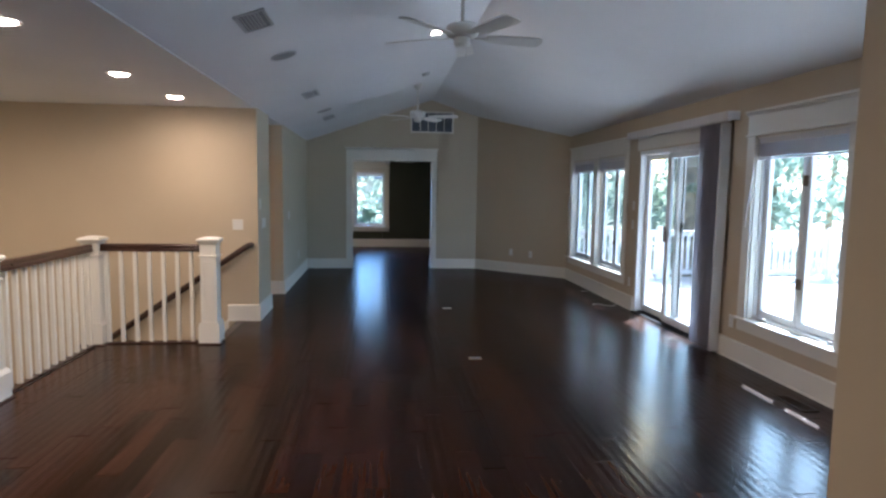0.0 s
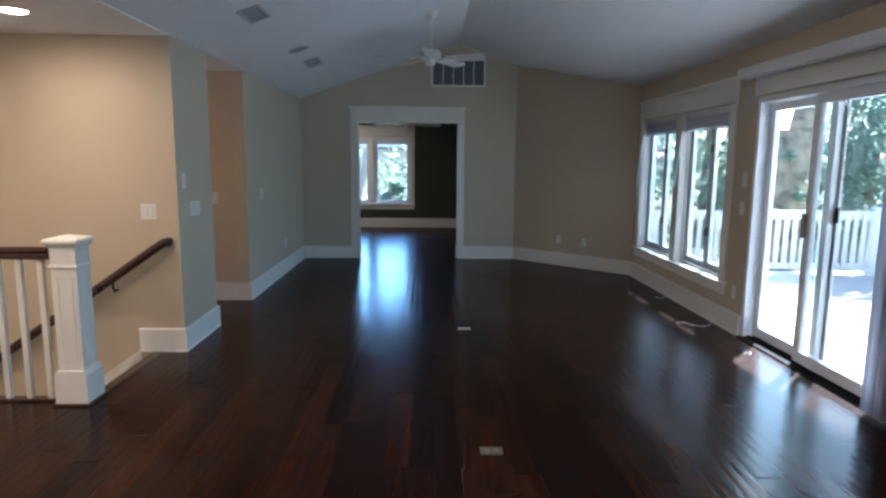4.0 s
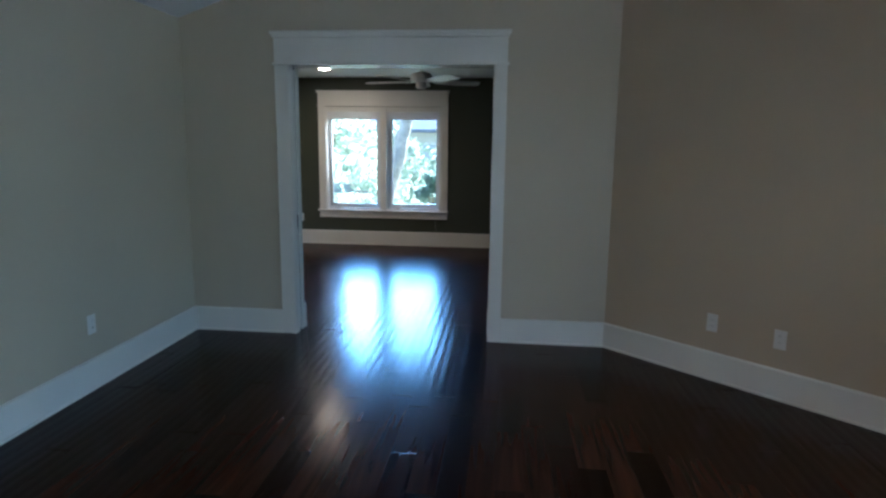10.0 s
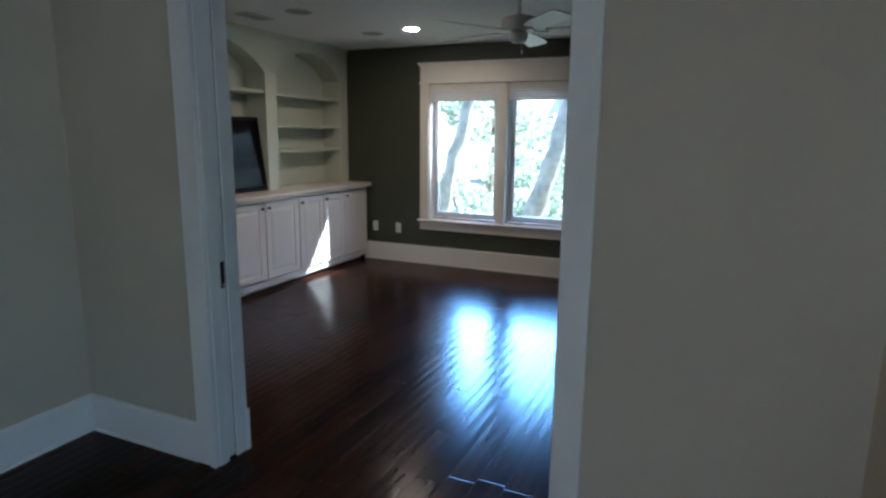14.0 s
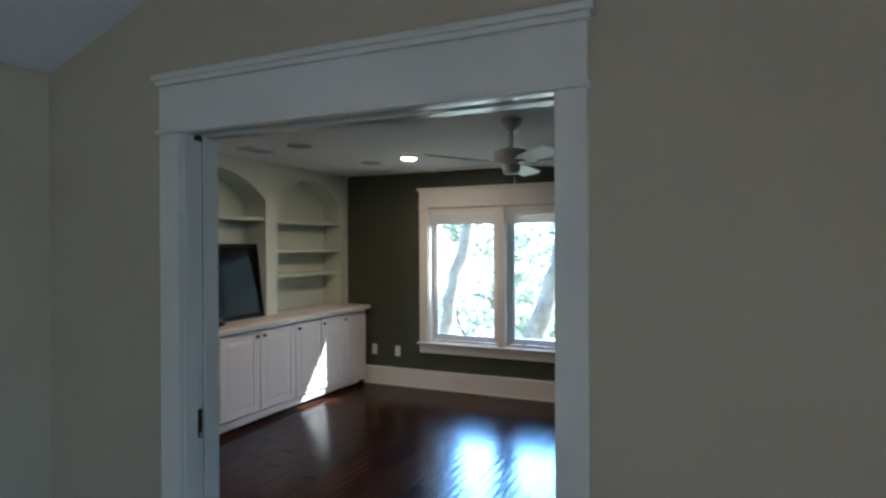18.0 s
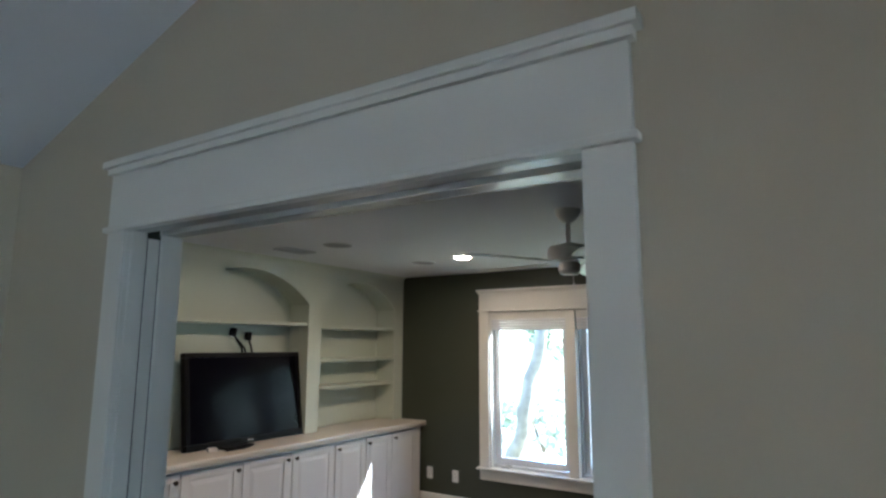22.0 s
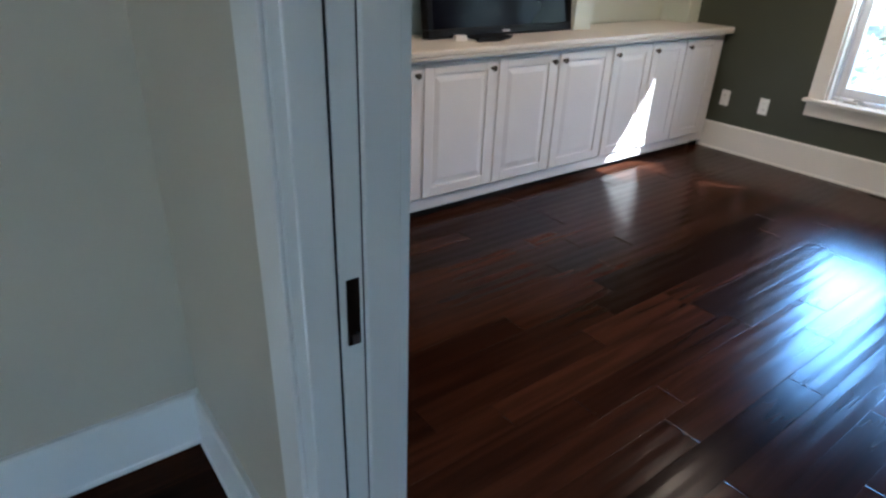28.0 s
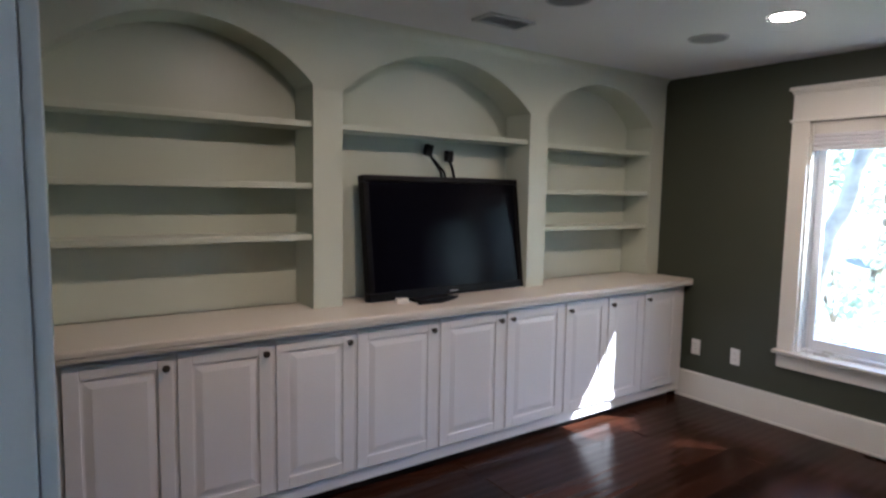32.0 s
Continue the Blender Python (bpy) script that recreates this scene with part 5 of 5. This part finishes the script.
for i, (x, y, h, s) in enumerate(((5.2, 18.5, 3.6, 11), (9.8, 21, 6.0, 12), (14.5, 20, 6.2, 13), (19, 17.5, 6.4, 14), (23, 12, 6.8, 15), (24, 5.5, 7.0, 16), (12.4, 25, 7.0, 17), (20, 24, 7.4, 18), (29, 18, 8.0, 19), (17.2, 10.6, 3.4, 20),
                                  (26.5, 9.2, 7.0, 21), (16.6, 24, 6.8, 22), (8.6, 26, 6.6, 23), (22.6, 19.8, 7.0, 24), (26.5, 14.8, 7.2, 25), (27.5, 1.8, 7.2, 26), (12.2, 18.8, 4.6, 27), (21.2, 15.2, 5.4, 28))):
    tree((x, y, -0.7), [(0, 0, 0), (0.1, 0.05, h * 0.35), (0.2, 0, h * 0.7), (0.25, 0.1, h)], 0.14,
         [[(0.1, 0.05, h * 0.4), (0.7, 0.3, h * 0.65), (1.2, 0.5, h * 0.8)], [(0.15, 0, h * 0.5), (-0.6, -0.2, h * 0.75), (-1.1, -0.3, h * 0.9)]],
         clump_ring(0, 0, h * 0.56, 2.2, h * 0.42, 26, 0.85, s), 2000, s, "leafy garden tree with bright sunlit foliage", size=0.17, material=LEAF if i % 2 else LEAF2)
# garden beyond the study window
tree((-1.45, 20.2, -0.7), [(0, 0, 0), (0.24, 0, 0.8), (0.50, 0.05, 1.6), (0.79, 0.1, 2.85), (1.5, 0.2, 5.0), (2.2, 0.3, 7.2), (2.9, 0.4, 9.6)], 0.20,
     [[(2.1, 0.3, 7.0), (2.7, 0.8, 8.2)]], clump_ring(2.9, 1.6, 10.2, 2.4, 0.9, 12, 0.8, 31), 2400, 31, "thick leaning tree with pale bark outside the study window", bark=PALEBARK)
tree((-3.42, 20.2, -0.7), [(0, 0, 0), (0.27, 0, 0.66), (0.52, 0, 1.75), (0.87, 0, 2.9), (1.3, 0.2, 5.0), (1.6, 0.3, 7.4), (1.7, 0.4, 9.8)], 0.15,
     [[(1.5, 0.2, 6.4), (0.6, 0.5, 8.2)]], clump_ring(0.6, 1.4, 10.4, 2.4, 0.9, 12, 0.8, 32), 2400, 32, "leaning tree with pale bark outside the study window", bark=PALEBARK)

for x, y, h, s in ((1.2, 27.0, 4.4, 53), (-2.2, 26.5, 2.8, 54), (-5.2, 28.5, 4.6, 55)):
    tree((x, y, -0.7), [(0, 0, 0), (0.1, 0.05, h * 0.35), (0.2, 0, h * 0.7), (0.25, 0.1, h)], 0.12,
         [[(0.1, 0.05, h * 0.4), (0.7, 0.3, h * 0.65), (1.2, 0.5, h * 0.8)]],
         clump_ring(0, 0, h * 0.55, 1.7, h * 0.45, 22, 0.7, s), 1500, s, "leafy garden tree with bright sunlit foliage", size=0.15)
# unseen tree: its leaf clumps block the sun to shape the cupboard patch
crng = random.Random(33)
high = []
for k in range(60):
    u = crng.uniform(-0.18, 1.4)
    high.append((0.719 * u - 0.1, 0.2 - 0.695 * u, crng.uniform(8.3, 10.0) if u < 0.6 else crng.uniform(8.2, 11.4), 0.27 * crng.uniform(0.7, 1.2)))
for k in range(10):
    u = crng.uniform(-0.65, -0.2)
    high.append((0.719 * u - 0.1, 0.2 - 0.695 * u, crng.uniform(8.4, 9.1), 0.12))
for k in range(11):
    high.append((-1.0 + 0.052 * k, crng.uniform(-0.05, 0.05), 8.72 + 0.36 * ((k * 5) % 11) / 11, crng.uniform(0.06, 0.11)))
tree((5.1, 20.6, -0.7), [(0, 0, 0), (0.05, 0, 2.0), (-0.1, 0.1, 4.5), (0.2, -0.2, 7.0), (0.6, -0.5, 8.6), (0.8, -0.7, 10.4)], 0.16,
     [[(0.25, -0.2, 7.2), (0.1, 0.1, 8.2), (-0.1, 0.2, 8.9)], [(0.1, 0.0, 7.6), (-0.4, 0.0, 8.4), (-0.95, 0.0, 8.85)], [(0.5, -0.4, 8.2), (0.9, -0.6, 9.2)]], high, 5200, 33, "unseen slim tree added to shape the sun patch in the study", size=0.10)


def shrub(at, rx, h, count, seed, label, material, size=0.09):
    s = thing("shrub", at, label, "shrub", group="garden shrubs")
    rng = random.Random(seed)
    bm = bmesh.new()
    for k in range(6):
        a = rng.uniform(0, 6.28)
        tube([(0, 0, 0), (0.2 * rx * math.cos(a), 0.2 * rx * math.sin(a), h * 0.4), (0.6 * rx * math.cos(a), 0.6 * rx * math.sin(a), h * 0.8)], [0.03, 0.02, 0.008], 6, bm=bm)
    part("stems", bm, BARK, s)
    leaf_part(s, clump_ring(0, 0, h * 0.55, rx * 0.75, h * 0.35, 14, rx * 0.35, seed), count, size, seed, material, name="foliage")


shrub((0.16, 18.9, -0.7), 0.5, 2.05, 2000, 41, "dense dark green shrub outside the study", LEAF2)
shrub((-1.9, 22.5, -0.7), 1.4, 1.5, 1000, 42, "loose leafy shrub by the drive", LEAF)
shrub((-3.9, 23.0, -0.7), 1.3, 1.5, 900, 43, "loose leafy shrub by the drive", LEAF)
shrub((-5.6, 20.0, -0.7), 1.2, 1.6, 900, 44, "loose leafy shrub by the drive", LEAF)
shrub((0.6, 21.2, -0.7), 0.9, 1.3, 1800, 45, "low shrub by the drive", LEAF)
for i, (x, y) in enumerate(((-2.2, 17.0), (-2.9, 17.3), (-1.5, 17.2), (-0.6, 17.3), (-3.6, 17.6))):
    p = thing("strap_leaf_plant", (x, y, -0.7), "clump of arching strap-like green leaves under the window", "plant", group="strap-leaf plants")
    rng = random.Random(60 + i)
    for k in range(26):
        a, r, h = rng.uniform(0, 6.28), rng.uniform(0.25, 0.65), rng.uniform(0.8, 1.35)
        bm = bmesh.new()
        c, s = math.cos(a), math.sin(a)
        last = None
        for j, q in enumerate((0, 0.35, 0.7, 1.0)):
            w = 0.028 * (1 - q) + 0.003
            px, pz = r * q ** 1.5, h * (q if q < 0.8 else 0.8 - (q - 0.8) * 0.4)
            pr = [bm.verts.new((c * px - s * w, s * px + c * w, pz)), bm.verts.new((c * px + s * w, s * px - c * w, pz + 0.004))]
            if last:
                bm.faces.new((last[0], last[1], pr[1], pr[0]))
            last = pr
        part("leaf", bm, LEAF, p)

hs = thing("house", (4.5, 36, -0.7), "pale neighbouring house with a blue-grey shingled roof", "house")
part("wall", box(-9, 0, 0, 9, 8, 2.9), SIDING, hs)
part("roof", prism([(-0.7, 2.75), (4, 5.6), (8.7, 2.75), (8.7, 2.9), (4, 5.8), (-0.7, 2.9)], "x", -9.6, 9.6), ROOF, hs)
for u in (-7, -4.2, -1.4, 1.4, 4.2):
    wdw = part("window", box(u, -0.03, 0.9, u + 1.3, 0.0, 2.2), HGLASS, hs)
    part("frame", boxes([(u - 0.08, -0.05, 0.82, u + 1.38, -0.03, 0.9), (u - 0.08, -0.05, 2.2, u + 1.38, -0.03, 2.28), (u - 0.08, -0.05, 0.9, u, -0.03, 2.2), (u + 1.3, -0.05, 0.9, u + 1.38, -0.03, 2.2)]), RAILW, wdw)

# ---- floor boards, last ----
PW = 0.127


def board_mesh():
    """One board 1 m long: eased edges and a slightly hollow scraped top."""
    w, e = PW / 2 - 0.0002, 0.0014
    sec = [(-w, -0.018), (-w, -0.0004), (-w + e, -0.0002), (-w * 0.45, 0.0003), (0, -0.0002), (w * 0.45, 0.0003), (w - e, -0.0002), (w, -0.0004), (w, -0.018)]
    rows = [(-0.5, -0.0010), (-0.497, 0.0), (0.497, 0.0), (0.5, -0.0010)]
    v, f = [], []
    for y, dz in rows:
        v += [(x, y, z + (dz if 0 < i < 8 else 0)) for i, (x, z) in enumerate(sec)]
    k = len(sec)
    for r in range(len(rows) - 1):
        f += [(r * k + i, r * k + i + 1, (r + 1) * k + i + 1, (r + 1) * k + i) for i in range(k - 1)]
    f += [tuple(range(k)), tuple(range(3 * k, 4 * k))[::-1]]
    return v, f


BV, BF = board_mesh()
bme = bpy.data.meshes.new("floor_board")
bme.from_pydata(BV, [], BF)
bme.materials.append(FLOORP)
floor = tagged(new("floor"), "dark glossy hand-scraped hardwood floor", "floor", kind="structure")
rng = random.Random(11)
jv, jf, singles = [], [], 0
x = -2.5 + PW / 2
while x < XW + 0.06:
    spans = []
    if x > XL - 0.05:
        spans.append((-3.1 if x < 1.68 else YN, YB))
    else:
        if x > -2.16:
            spans.append((-3.1, YS if x > -1.045 else 5.40))
        elif x > -2.6:
            spans.append((-3.1, 3.80))
        if x > -2.02:
            spans.append((11.0, YB))
        spans.append((7.15, 8.9))
    for a, b in spans:
        y = a - rng.uniform(0, 1.0)
        while y < b:
            L = rng.choice((0.55, 0.8, 1.0, 1.2, 1.45, 1.7)) * rng.uniform(0.93, 1.07)
            y0, y1 = max(y, a), min(y + L, b)
            y += L
            if y1 - y0 < 0.12:
                continue
            tilt, lift, nod = rng.uniform(-0.4, 0.4), rng.uniform(-0.0003, 0.0003), rng.uniform(-0.05, 0.05)
            m = Matrix.Translation((x, (y0 + y1) / 2, lift)) @ Euler((radians(nod), radians(tilt), 0)).to_matrix().to_4x4() @ Matrix.Diagonal((1, y1 - y0 - 0.0008, 1, 1))
            near = (0.0 < x < 2.2 and 1.0 < y0 and y1 < 11.0) or (-1.2 < x < 1.4 and y0 > 11.0)
            if near and singles < 300:
                o = new("floor_board", bme)
                o.parent, o.matrix_basis = floor, m
                singles += 1
            else:
                k = len(jv)
                jv += [tuple(m @ Vector(p)) for p in BV]
                jf += [tuple(k + i for i in t) for t in BF]
    x += PW
jme = bpy.data.meshes.new("joined_boards")
jme.from_pydata(jv, [], jf)
jme.materials.append(FLOORJ)
jo = tagged(new("joined_boards", jme), kind="stuff")
jo.parent = floor
